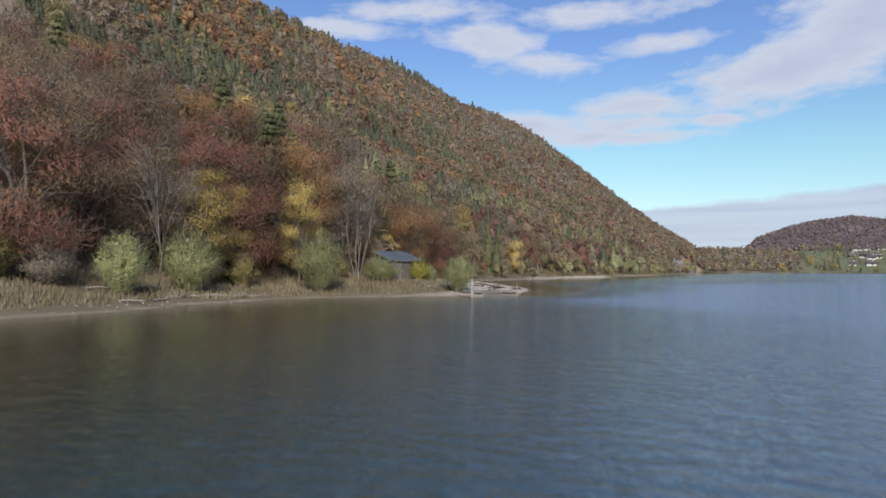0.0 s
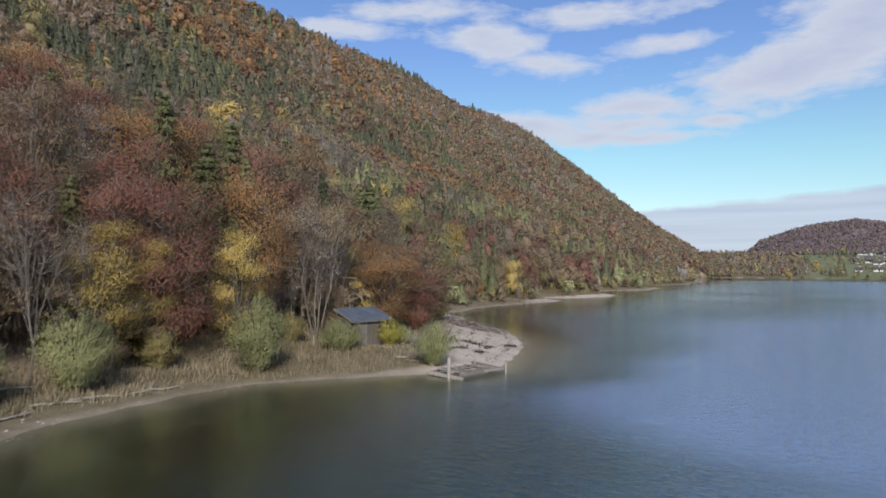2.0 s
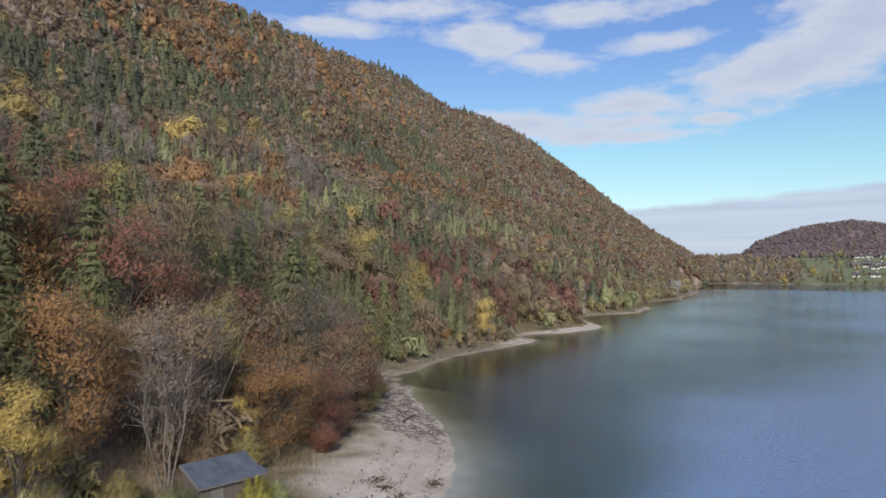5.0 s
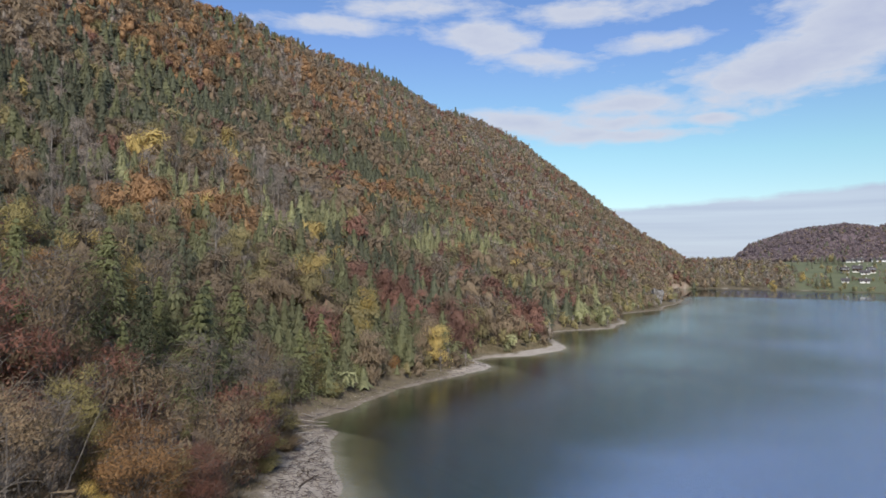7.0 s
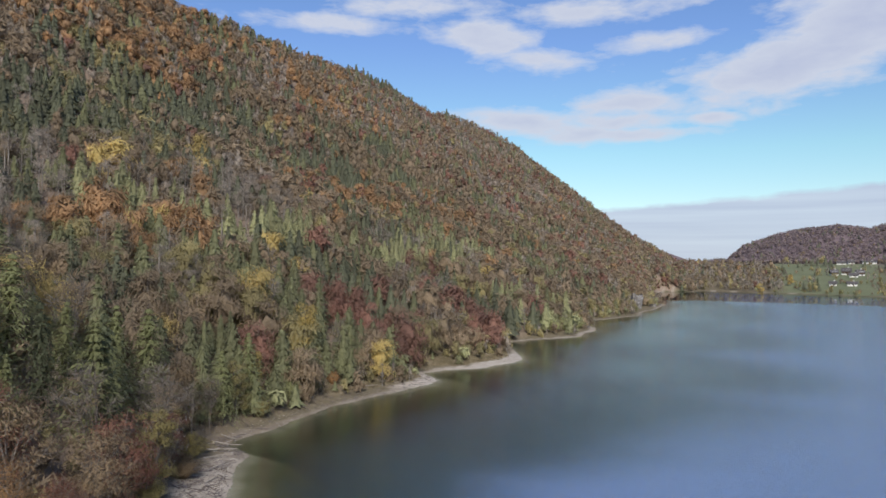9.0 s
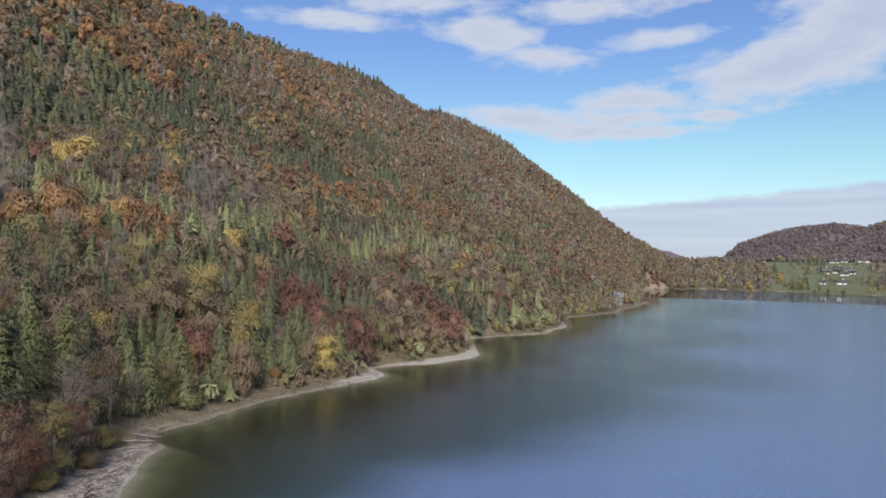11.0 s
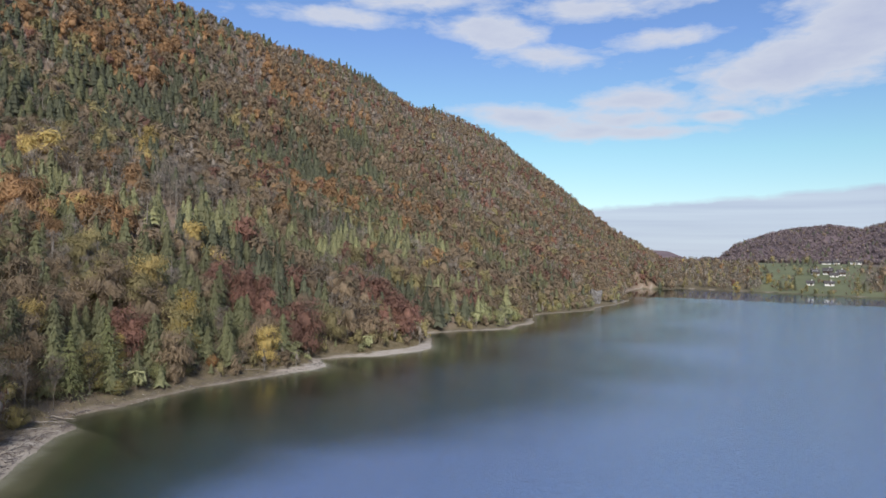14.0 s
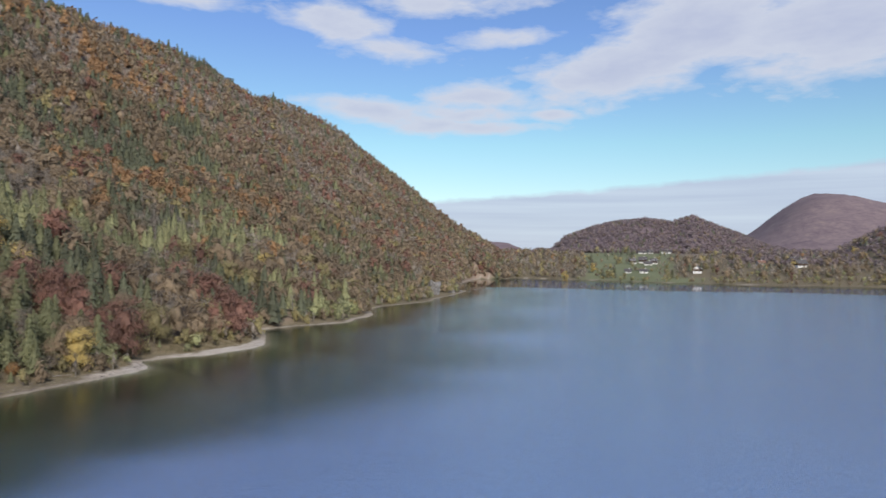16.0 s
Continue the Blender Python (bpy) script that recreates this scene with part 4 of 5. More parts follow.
BUSHES = [("willow", -37.6, 1.2, 2.1, 4.9, "tall pale-green willow bush on the bank"), ("willow", -29.3, 9.6, 1.8, 3.1, "rounded willow bush beside the jetty"),
          ("willow", -36.4, 8.7, 1.7, 2.3, "green bush in front of the shed"), ("willow", -37.6, 9.4, 1.4, 2.1, "green bush in front of the shed"),
          ("lime", -34.9, 12.9, 1.2, 2.2, "yellow-green shrub against the shed"), ("willow", -34.6, 14.3, 0.9, 1.6, "low green shrub by the shed"),
          ("willow", -41.0, -9.0, 2.1, 4.4, "wide green willow bush on the bank"), ("willow", -41.0, -14.4, 1.8, 3.8, "feathery pale willow bush on the bank"),
          ("olive", -41.8, 5.0, 1.3, 3.2, "thin olive shrub at the wood's edge"), ("olive", -42.3, -2.5, 1.5, 2.8, "olive shrub at the wood's edge"),
          ("olive", -41.6, 9.5, 1.2, 2.4, ""), ("beech_brown", -42.0, 16.5, 1.6, 2.6, ""), ("olive", -40.5, 18.5, 1.5, 3.0, ""), ("beech_red", -38.9, 25.0, 1.4, 2.6, ""),
          ("beech_brown", -41.3, 30.5, 1.5, 2.4, ""), ("olive", -44.0, 39.5, 1.5, 2.4, ""), ("beech_brown", -47.5, 47.0, 1.7, 2.6, ""), ("olive", -52.5, 53.0, 1.8, 3.0, ""),
          ("olive", -60.0, 74.0, 1.9, 3.0, ""), ("willow", -62.5, 84.0, 2.2, 3.4, ""), ("beech_orange", -62.6, 97.0, 1.3, 2.6, "small orange shrub at the gravel"), ("bare", -62.0, 104.0, 2.0, 2.8, ""),
          ("bare", -60.5, 112.0, 1.9, 2.6, ""), ("olive", -62.5, 90.0, 1.8, 2.8, ""), ("bare", -43.5, -17.5, 1.6, 2.6, ""), ("olive", -44.5, -20.0, 1.6, 3.0, ""),
          ("beech_brown", -43.5, -5.0, 1.4, 2.2, ""), ("willow", -56.5, 231.0, 3.5, 5.0, "pale willow bush on the point"), ("willow", -54.5, 243.0, 3.2, 4.6, ""),
          ("willow", -57.5, 222.0, 3.2, 4.6, ""), ("willow", -59.0, 252.0, 3.2, 5.0, ""), ("willow", -62.0, 268.0, 3.0, 4.6, ""), ("olive", -59.0, 350.0, 3.5, 5.0, "")]
PLAIN_BUSH = {"olive": "olive-leaved shrub at the wood's edge", "beech_brown": "low brown beech growth at the wood's edge", "bare": "grey leafless thicket above the gravel",
              "willow": "pale-green willow bush near the water", "beech_red": "low copper beech growth beside the gravel", "beech_orange": "small orange shrub above the gravel", "lime": "yellow-green shrub near the shed"}
bush_made = {}
for i, (kind, x, y, wide, high, words) in enumerate(BUSHES):
    z = float(land(x, y)) - 0.08
    key = kind, i % 2
    ob = copy_thing(bush_made[key], Matrix()) if key in bush_made else bush_model(kind, (x, y, z), PLAIN_BUSH.get(kind, "shrub"), i)
    bush_made.setdefault(key, ob)
    ob.rotation_mode = "XYZ"
    ob.location, ob.rotation_euler, ob.scale = (x, y, z), (0, 0, i * 1.3), (wide, wide, high / 2.0)
    ob["label"] = words or PLAIN_BUSH[kind]

# dry grass and reeds on the bank
m_grass, t, b = material("dry_grass", 0.9, spec=0.1)
v = t.nodes.new("ShaderNodeNewGeometry").outputs["Random Per Island"]
patch = noise_out(t, spot(t), 0.45, 3.0)
v = math_node(t, "ADD", math_node(t, "MULTIPLY", v, 0.5), math_node(t, "SUBTRACT", math_node(t, "MULTIPLY", patch, 1.5), 0.5), clamp=True)
t.links.new(ramp(t, v, [(0.0, (0.085, 0.085, 0.042)), (0.35, (0.130, 0.105, 0.064)), (0.7, (0.215, 0.182, 0.118)), (1.0, (0.29, 0.25, 0.175))]), b.inputs["Base Color"])
n = 620000
gx_, gy_ = rng.uniform(-66, -27, n), rng.uniform(-26, 175, n)
gap_, s_ = shore_gap(gx_, gy_), np.interp(gy_, BASE_Y, BASE_X) - gx_
bare_ = np.interp(gy_, [-60, -16, -6, 6, 11, 15, 24, 45, 60, 120], [2.5, 2.0, 0.9, 1.2, 3.5, 8, 9.5, 8, 6, 4])
thin_ = rng.uniform(size=n) < np.where(gy_ < 16, 0.5, np.where(gy_ < 58, 0.2, 1.0))
ok = (gap_ > bare_ * rng.uniform(0.8, 1.3, n)) & (s_ < 7) & thin_ & (np.hypot((gx_ + 36.8) / 1.6, (gy_ - 12.4) / 2.4) > 1)
gx_, gy_ = gx_[ok], gy_[ok]
gz_ = land(gx_, gy_) - 0.03
hh = rng.uniform(0.15, 0.7, len(gx_)) * (0.8 + 0.4 * wobble(gx_, gy_, 4, 21))
an = rng.uniform(0, 6.28, len(gx_))
lean_ = rng.normal(size=(len(gx_), 2)) * 0.22
root_ = np.column_stack([gx_, gy_, gz_])
w_ = np.column_stack([np.cos(an), np.sin(an), 0 * an]) * 0.035
tip_ = root_ + np.column_stack([lean_ * hh[:, None], hh])
blades = np.stack([root_ - w_, root_ + w_, tip_], 1).reshape(-1, 3)
me = sheet_mesh("shore_grass", blades, np.arange(len(blades)).reshape(-1, 3))
me.materials.append(m_grass)
tagged(new("shore_grass", me), "dry straw-coloured grass and reeds on the bank", "grass", kind="stuff")

# stones of the beaches
m_stone, t, b = material("lake_stone", 0.85, spec=0.2)
v = t.nodes.new("ShaderNodeNewGeometry").outputs["Random Per Island"]
t.links.new(mix_colour(t, math_node(t, "MULTIPLY", noise_out(t, spot(t), 9.0, 4.0), 0.5), ramp(t, v, [(0.0, (0.16, 0.145, 0.12)), (0.5, (0.33, 0.305, 0.265)), (1.0, (0.50, 0.475, 0.43))]), (0.3, 0.27, 0.22)), b.inputs["Base Color"])
CUBE = np.array([[-1, -1, -0.6], [1, -1, -0.6], [1, 1, -0.6], [-1, 1, -0.6], [-0.7, -0.7, 0.6], [0.7, -0.7, 0.6], [0.7, 0.7, 0.6], [-0.7, 0.7, 0.6]])
CUBE_F = np.array([[0, 1, 5, 4], [1, 2, 6, 5], [2, 3, 7, 6], [3, 0, 4, 7], [4, 5, 6, 7]])
n = 26000
sx, sy = rng.uniform(-64, -24, n), rng.uniform(-24, 175, n)
g = shore_gap(sx, sy)
lim = np.interp(sy, [-60, -16, -6, 6, 11, 15, 24, 45, 60, 120, 175], [2.6, 2.2, 1.0, 1.3, 3, 7, 9, 8, 6, 4, 5])
ok = (g > -0.8) & (g < lim * rng.uniform(0.3, 1.2, n)) & ((sy > 8) | (rng.uniform(size=n) < 0.3))
sx, sy = sx[ok], sy[ok]
size = 0.03 + 0.06 * rng.uniform(size=len(sx)) ** 4
turn = rng.uniform(0, 6.28, len(sx))
sh = CUBE[None] * size[:, None, None] * rng.uniform(0.6, 1.2, (len(sx), 8, 1)) * np.stack([rng.uniform(0.7, 1.6, len(sx)), np.ones(len(sx)), rng.uniform(0.5, 0.9, len(sx))], 1)[:, None]
co, si = np.cos(turn)[:, None], np.sin(turn)[:, None]
sh = np.stack([sh[..., 0] * co - sh[..., 1] * si, sh[..., 0] * si + sh[..., 1] * co, sh[..., 2]], -1)
sh = sh + np.column_stack([sx, sy, land(sx, sy) + size * 0.15])[:, None]
me = sheet_mesh("beach_stones", sh.reshape(-1, 3), (CUBE_F[None] + 8 * np.arange(len(sx))[:, None, None]).reshape(-1, 4))
me.materials.append(m_stone)
tagged(new("beach_stones", me), "pale grey pebbles and cobbles along the waterline", "pebbles", kind="stuff")


# ---- wood, shed, jetty ----
def plank_material(name, dark, light, grain=9.0):
    m, t, b = material(name, 0.85, spec=0.2)
    mp = t.nodes.new("ShaderNodeMapping")
    mp.inputs["Scale"].default_value = (grain, grain, 0.8)
    t.links.new(t.nodes.new("ShaderNodeTexCoord").outputs["Object"], mp.inputs["Vector"])
    g = noise_out(t, mp.outputs[0], 1.6, 6.0, 0.65, distort=0.5)
    c = ramp(t, g, [(0.28, dark), (0.72, light)])
    own = t.nodes.new("ShaderNodeObjectInfo").outputs["Random"]
    c = mix_colour(t, math_node(t, "MULTIPLY", own, 0.35), c, dark)
    t.links.new(c, b.inputs["Base Color"])
    bumped(t, b, g, 0.5, 0.01)
    return m


WEATHERED = plank_material("weathered_wood", (0.085, 0.075, 0.066), (0.27, 0.245, 0.215))
DRIFT = plank_material("driftwood", (0.15, 0.132, 0.112), (0.36, 0.325, 0.285))
SHED_WOOD = plank_material("shed_boards", (0.055, 0.048, 0.042), (0.19, 0.165, 0.14))
m_roof, t, b = material("roof_sheet", 0.42, 0.2, 0.5)
p = spot(t)
t.links.new(ramp(t, noise_out(t, p, 1.3, 6.0, 0.6), [(0.3, (0.060, 0.070, 0.085)), (0.7, (0.115, 0.130, 0.155))]), b.inputs["Base Color"])
bumped(t, b, noise_out(t, p, 12.0, 3.0), 0.2, 0.01)


def box(sx, sy, sz, bevel=0.008, at=(0, 0, 0), name="box"):
    """A bevelled board, its middle at a point."""
    bm = bmesh.new()
    bmesh.ops.create_cube(bm, size=1.0)
    bmesh.ops.scale(bm, vec=(sx, sy, sz), verts=bm.verts)
    if bevel:
        bmesh.ops.bevel(bm, geom=bm.edges[:], offset=min(bevel, 0.3 * min(sx, sy, sz)), segments=1, affect="EDGES")
    bmesh.ops.translate(bm, vec=at, verts=bm.verts)
    me = bpy.data.meshes.new(name)
    bm.to_mesh(me)
    bm.free()
    return me


def put(name, me, mat, parent, at=(0, 0, 0), turn=(0, 0, 0), label=""):
    ob = part(name, me, mat, parent, label)
    ob.matrix_basis = pose(*at, *turn)
    return ob


# the shed: x runs along its length, y towards the lake
shed = thing("shed", (-36.85, 12.35, 1.0), "small grey wooden shed with a single-pitch blue-grey roof", "shed", turn=72.5)
LONG, DEEP, LOW, HIGH = 3.7, 1.95, 1.98, 2.72
for side, y0, hgt in (("lake", -DEEP / 2, LOW), ("wood", DEEP / 2, HIGH)):
    count = 22
    for k in range(count):
        x = -LONG / 2 + (k + 0.5) * LONG / count
        if side == "lake" and 3 <= k <= 7:
            continue
        put("board", box(LONG / count - 0.012, 0.028, hgt + 0.25 - rng.uniform(0, 0.03), 0.005), SHED_WOOD, shed, (x, y0 + rng.uniform(-0.006, 0.006), hgt / 2 - 0.12))
for x0 in (-LONG / 2, LONG / 2):
    for k in range(11):
        y = -DEEP / 2 + (k + 0.5) * DEEP / 11
        hgt = LOW + (HIGH - LOW) * (k + 0.5) / 11
        put("board", box(0.028, DEEP / 11 - 0.012, hgt + 0.25, 0.005), SHED_WOOD, shed, (x0 + rng.uniform(-0.006, 0.006), y, hgt / 2 - 0.12))
for x0 in (-LONG / 2 + 0.07, LONG / 2 - 0.07, -LONG / 2 + 0.45, -LONG / 2 + 1.42):
    put("post", box(0.1, 0.1, LOW + 0.2, 0.01), WEATHERED, shed, (x0, -DEEP / 2 + 0.08, LOW / 2 - 0.1))
door = put("door", box(0.82, 0.035, 1.82, 0.006), SHED_WOOD, shed, (-LONG / 2 + 0.93, -DEEP / 2 + 0.01, 0.95), label="closed grey board door")
for k in range(5):
    put("plank", box(0.145, 0.02, 1.80, 0.004), WEATHERED, door, (-0.31 + 0.155 * k, -0.03, 0))
put("handle", box(0.03, 0.05, 0.14, 0.006), m_roof, door, (0.3, -0.06, 0))
tilt = math.degrees(math.atan2(HIGH - LOW, DEEP))
roof = put("roof", box(LONG + 0.42, DEEP + 0.55, 0.05, 0.01), m_roof, shed, (0, 0, (HIGH + LOW) / 2 + 0.06), (tilt, 0, 0), "blue-grey sheet roof")
for k in range(9):
    put("seam", box(0.022, DEEP + 0.54, 0.022, 0.004), m_roof, roof, (-LONG / 2 - 0.15 + k * (LONG + 0.3) / 8, 0, 0.036))
put("fascia", box(LONG + 0.44, 0.025, 0.12, 0.004), WEATHERED, roof, (0, -DEEP / 2 - 0.285, -0.03))
put("fascia", box(0.025, DEEP + 0.5, 0.12, 0.004), WEATHERED, roof, (-LONG / 2 - 0.22, 0, -0.03))
put("fascia", box(0.025, DEEP + 0.5, 0.12, 0.004), WEATHERED, roof, (LONG / 2 + 0.22, 0, -0.03))
lean_to = put("lean_to_roof", box(0.9, 0.9, 0.04, 0.01), m_roof, shed, (LONG / 2 + 0.65, 0.35, LOW - 0.12), (14, 8, 0), "small grey sheet roof")

# the broken jetty: x runs out from the shore, y along it
jetty = thing("jetty", (-26.6, 8.7, -0.10), "broken weathered timber jetty resting on the beach and in the water", "jetty", turn=-18)
put("beam", box(2.9, 0.24, 0.22, 0.03), DRIFT, jetty, (0.0, -2.05, 0.20), (0, 3, 4), "pale squared log")
put("beam", box(3.0, 0.20, 0.18, 0.03), WEATHERED, jetty, (-0.1, 2.1, 0.46), (0, 2, -10))
put("beam", box(0.2, 4.4, 0.18, 0.03), WEATHERED, jetty, (1.35, 0.1, 0.34), (-1, 0, 2))
put("beam", box(0.18, 4.3, 0.16, 0.03), WEATHERED, jetty, (-1.1, 0.0, 0.38), (1, 0, -3))
put("beam", box(0.16, 4.1, 0.14, 0.03), WEATHERED, jetty, (0.35, 0.1, 0.34), (0, 0, 1))
put("beam", box(0.2, 2.6, 0.18, 0.03), DRIFT, jetty, (1.62, 1.0, 0.42), (-4, 0, 12))
for k, (x, y, ln, tu, up) in enumerate([(0.2, -1.55, 2.5, 3, 0.46), (0.1, -1.15, 2.6, -2, 0.47), (0.3, -0.75, 2.3, 5, 0.45), (0.95, -0.2, 1.1, -3, 0.46), (1.0, 0.5, 1.0, 6, 0.46), (0.9, 1.0, 1.2, -4, 0.47),
                                       (0.8, 1.45, 1.4, 2, 0.48), (-0.7, 0.3, 1.1, 14, 0.44), (-0.75, 1.2, 1.2, -9, 0.47), (-0.8, -0.35, 0.9, -16, 0.46)]):
    put("plank", box(ln, 0.19, 0.045, 0.008), WEATHERED if k % 3 else DRIFT, jetty, (x, y, up), (0, rng.uniform(-3, 3), tu))
for x, y, top, r in ((0.45, -2.2, 1.45, 0.12), (1.72, 1.95, 1.0, 0.06), (-1.2, 2.2, 0.8, 0.07)):
    zz = np.array([-0.5, -0.2, top * 0.5, top - 0.03, top])
    v, f, _ = tube(np.column_stack([0.02 * np.arange(5), 0 * zz, zz]), np.array([r * 1.05, r, r * 0.97, r * 0.95, r * 0.7]), 9)
    cap = np.array([[4 * 9 + j, 4 * 9 + (j + 3) % 9, 4 * 9 + (j + 5) % 9, 4 * 9 + (j + 7) % 9] for j in (0,)])
    post_ob = put("post", sheet_mesh("post", v, np.concatenate([f, thirds(cap)])), DRIFT, jetty, (x, y, 0), label="upright round mooring post")

fence_post = thing("marker_post", (-38.8, 8.6, 0.9), "short pale wooden post standing in the grass", "post")
put("stake", box(0.11, 0.11, 1.25, 0.02), DRIFT, fence_post, (0, 0, 0.42), (2, -3, 10))
put("tip", box(0.08, 0.08, 0.06, 0.02), DRIFT, fence_post, (-0.03, -0.02, 1.07), (2, -3, 10))


def log(place, length, radius, turn, label, pitch=0.0, mat=None, forks=1):
    r = np.random.default_rng(int(abs(place[0] * 31 + place[1] * 17)))
    x, y = place
    dx, dy = math.cos(radians(turn)), math.sin(radians(turn))
    z = max(float(land(x + dx * k * length / 2, y + dy * k * length / 2)) for k in (-1, 0, 1))
    root = thing("log", (x, y, max(z, 0) + radius * 0.7), label, "driftwood", "driftwood on the shore", turn)
    u = np.linspace(-0.5, 0.5, 8)
    pts = np.column_stack([u * length, 0.05 * length * np.sin(u * 5 + r.uniform(0, 6)) * 0.6, 0.012 * length * r.normal(size=8) + u * pitch])
    part("trunk", tube(pts, np.append(radius * (1 - 0.45 * (u[:-1] + 0.5)), 0.01), 7), mat or DRIFT, root)
    for k in range(forks):
        a = pts[3 + k % 4]
        d = np.array([r.uniform(0.1, 0.3), r.choice([-1, 1]) * r.uniform(0.15, 0.3), r.uniform(0.05, 0.2)]) * length
        part("branch", tube(np.array([a, a + d * 0.6, a + d]), np.array([radius * 0.5, radius * 0.3, 0.008]), 5), mat or DRIFT, root)
    return root


for px, py, ln, rad, turn, forks, words in [
        (-42.0, -13.2, 5.0, 0.07, 70, 0, "long straight pale pole lying on the bank"), (-39.3, -11.2, 2.2, 0.07, 60, 2, "bleached branch on the shore"), (-38.6, -13.5, 1.8, 0.06, 100, 2, "bleached branch on the shore"),
        (-39.0, -9.3, 2.4, 0.08, 66, 1, "bleached driftwood log at the waterline"), (-38.6, -6.0, 3.0, 0.07, 80, 1, "pale driftwood pole at the waterline"), (-37.6, -16.5, 1.4, 0.06, 40, 2, "bleached branch on the shore"),
        (-34.9, 11.2, 2.6, 0.06, -28, 0, "pale pole lying in the grass by the shed"), (-33.4, 14.0, 1.9, 0.11, -52, 0, "grey squared timber lying in the grass"), (-31.6, 9.9, 1.6, 0.07, 30, 3, "tangled bleached branches on the bank"),
        (-31.0, 9.2, 1.2, 0.05, -10, 2, "tangled bleached branches on the bank"), (-39.8, 40.2, 3.8, 0.10, 100, 1, "dark waterlogged log on the gravel"), (-41.5, 42.5, 2.6, 0.08, 130, 2, "dark branch on the gravel"),
        (-45.5, 49.0, 3.6, 0.07, 110, 2, "thin driftwood branch on the gravel"), (-48.0, 52.0, 3.0, 0.07, 95, 3, "thin driftwood branch on the gravel"), (-52.0, 57.5, 4.0, 0.09, 25, 2, "fallen grey branch on the gravel"),
        (-54.0, 60.5, 4.5, 0.10, 10, 2, "fallen grey trunk by the inlet"), (-51.0, 55.0, 2.6, 0.06, 60, 3, "thin driftwood branch on the gravel"), (-56.5, 63.5, 4.0, 0.10, -15, 2, "fallen grey trunk by the inlet"),
        (-58.8, 104.0, 3.5, 0.09, 60, 1, "bleached log on the gravel spit"), (-57.0, 112.0, 4.0, 0.10, 75, 2, "bleached log on the gravel spit"), (-58.0, 117.0, 3.0, 0.09, 100, 1, "bleached log on the gravel spit")]:
    dark = words.startswith("dark")
    log((px, py), ln, rad, turn, words, mat=BARK_DARK if dark else None, forks=forks)

# dark leaf wrack washed up on the gravel
m_wrack, t, b = material("wrack", 0.95, spec=0.1)
t.links.new(ramp(t, noise_out(t, spot(t), 5.0, 4.0), [(0.3, (0.035, 0.026, 0.018)), (0.7, (0.12, 0.09, 0.06))]), b.inputs["Base Color"])
n = 1700
line = rng.choice(9, n)
heads = np.array([(-30.0, 20.8), (-31.4, 21.6), (-29.2, 17.4), (-32.6, 22.4), (-31.2, 18.2), (-29.4, 24.5), (-36.5, 38.0), (-44.0, 47.5), (-47.5, 53.0)])
spread = np.array([0.5, 0.5, 0.4, 0.5, 0.5, 0.6, 1.6, 1.6, 1.6])[line][:, None]
wxy = heads[line] + rng.normal(size=(n, 2)) * spread * [0.55, 1.1]
late = rng.uniform(size=n) < 0.45
yy = rng.uniform(14, 58, n)
off = rng.choice([1.1, 3.2, 4.8, 6.2], n) + rng.normal(size=n) * 0.2
wxy[late] = np.column_stack([np.interp(yy, SHORE_Y, SHORE_X) - off, yy])[late]
good = shore_gap(wxy[:, 0], wxy[:, 1]) > 0.3
wxy = wxy[good]
cc = np.column_stack([wxy, land(wxy[:, 0], wxy[:, 1]) + 0.03])
me = sheet_mesh("leaf_wrack", *cards(cc, np.tile([0, 0, 1.0], (len(cc), 1)), 0.10, rng, 2.2, 0.5))
me.materials.append(m_wrack)
tagged(new("leaf_wrack", me), "dark strips of washed-up leaves and twigs on the gravel", "debris", kind="stuff")

# thin sticks and twigs strewn over the gravel and the bank
n = 1500
ty_ = np.concatenate([rng.uniform(34, 66, 950), rng.uniform(66, 125, 550)])
tx_ = np.interp(ty_, SHORE_Y, SHORE_X) - rng.uniform(0.5, 1, n) * rng.uniform(0.4, 11, n)
keep_ = shore_gap(tx_, ty_) > 0.4
tx_, ty_ = tx_[keep_], ty_[keep_]
sticks = []
for x, y in zip(tx_, ty_):
    ln, a = rng.uniform(0.3, 1.7), rng.normal() * 0.7 + 2.1
    ends = [(x + k * ln * math.cos(a), y + k * ln * math.sin(a)) for k in (-0.5, 0.1, 0.5)]
    pts = np.array([(ex + 0.05 * rng.normal(), ey + 0.05 * rng.normal(), float(land(ex, ey)) + rng.uniform(0.02, 0.10)) for ex, ey in ends])
    sticks.append(tube(pts, np.array([0.035, 0.03, 0.012]) * rng.uniform(0.6, 1.3), 3))
me = sheet_mesh("twig_litter", *joined(sticks))
me.materials.append(bark_material("dead_twigs", (0.075, 0.060, 0.055), (0.25, 0.215, 0.20)))
tagged(new("twig_litter", me), "thin grey-brown sticks and twigs strewn over the gravel", "twigs", kind="stuff")

# ---- pale rock faces by the water ----
m_rock, t, b = material("limestone", 0.9, spec=0.2)
p = spot(t)
crack = noise_out(t, p, 0.35, 8.0, 0.7, distort=1.0)
t.links.new(ramp(t, crack, [(0.3, (0.09, 0.083, 0.076)), (0.5, (0.205, 0.195, 0.182)), (0.75, (0.30, 0.288, 0.272))]), b.inputs["Base Color"])
bumped(t, b, crack, 0.9, 0.5)


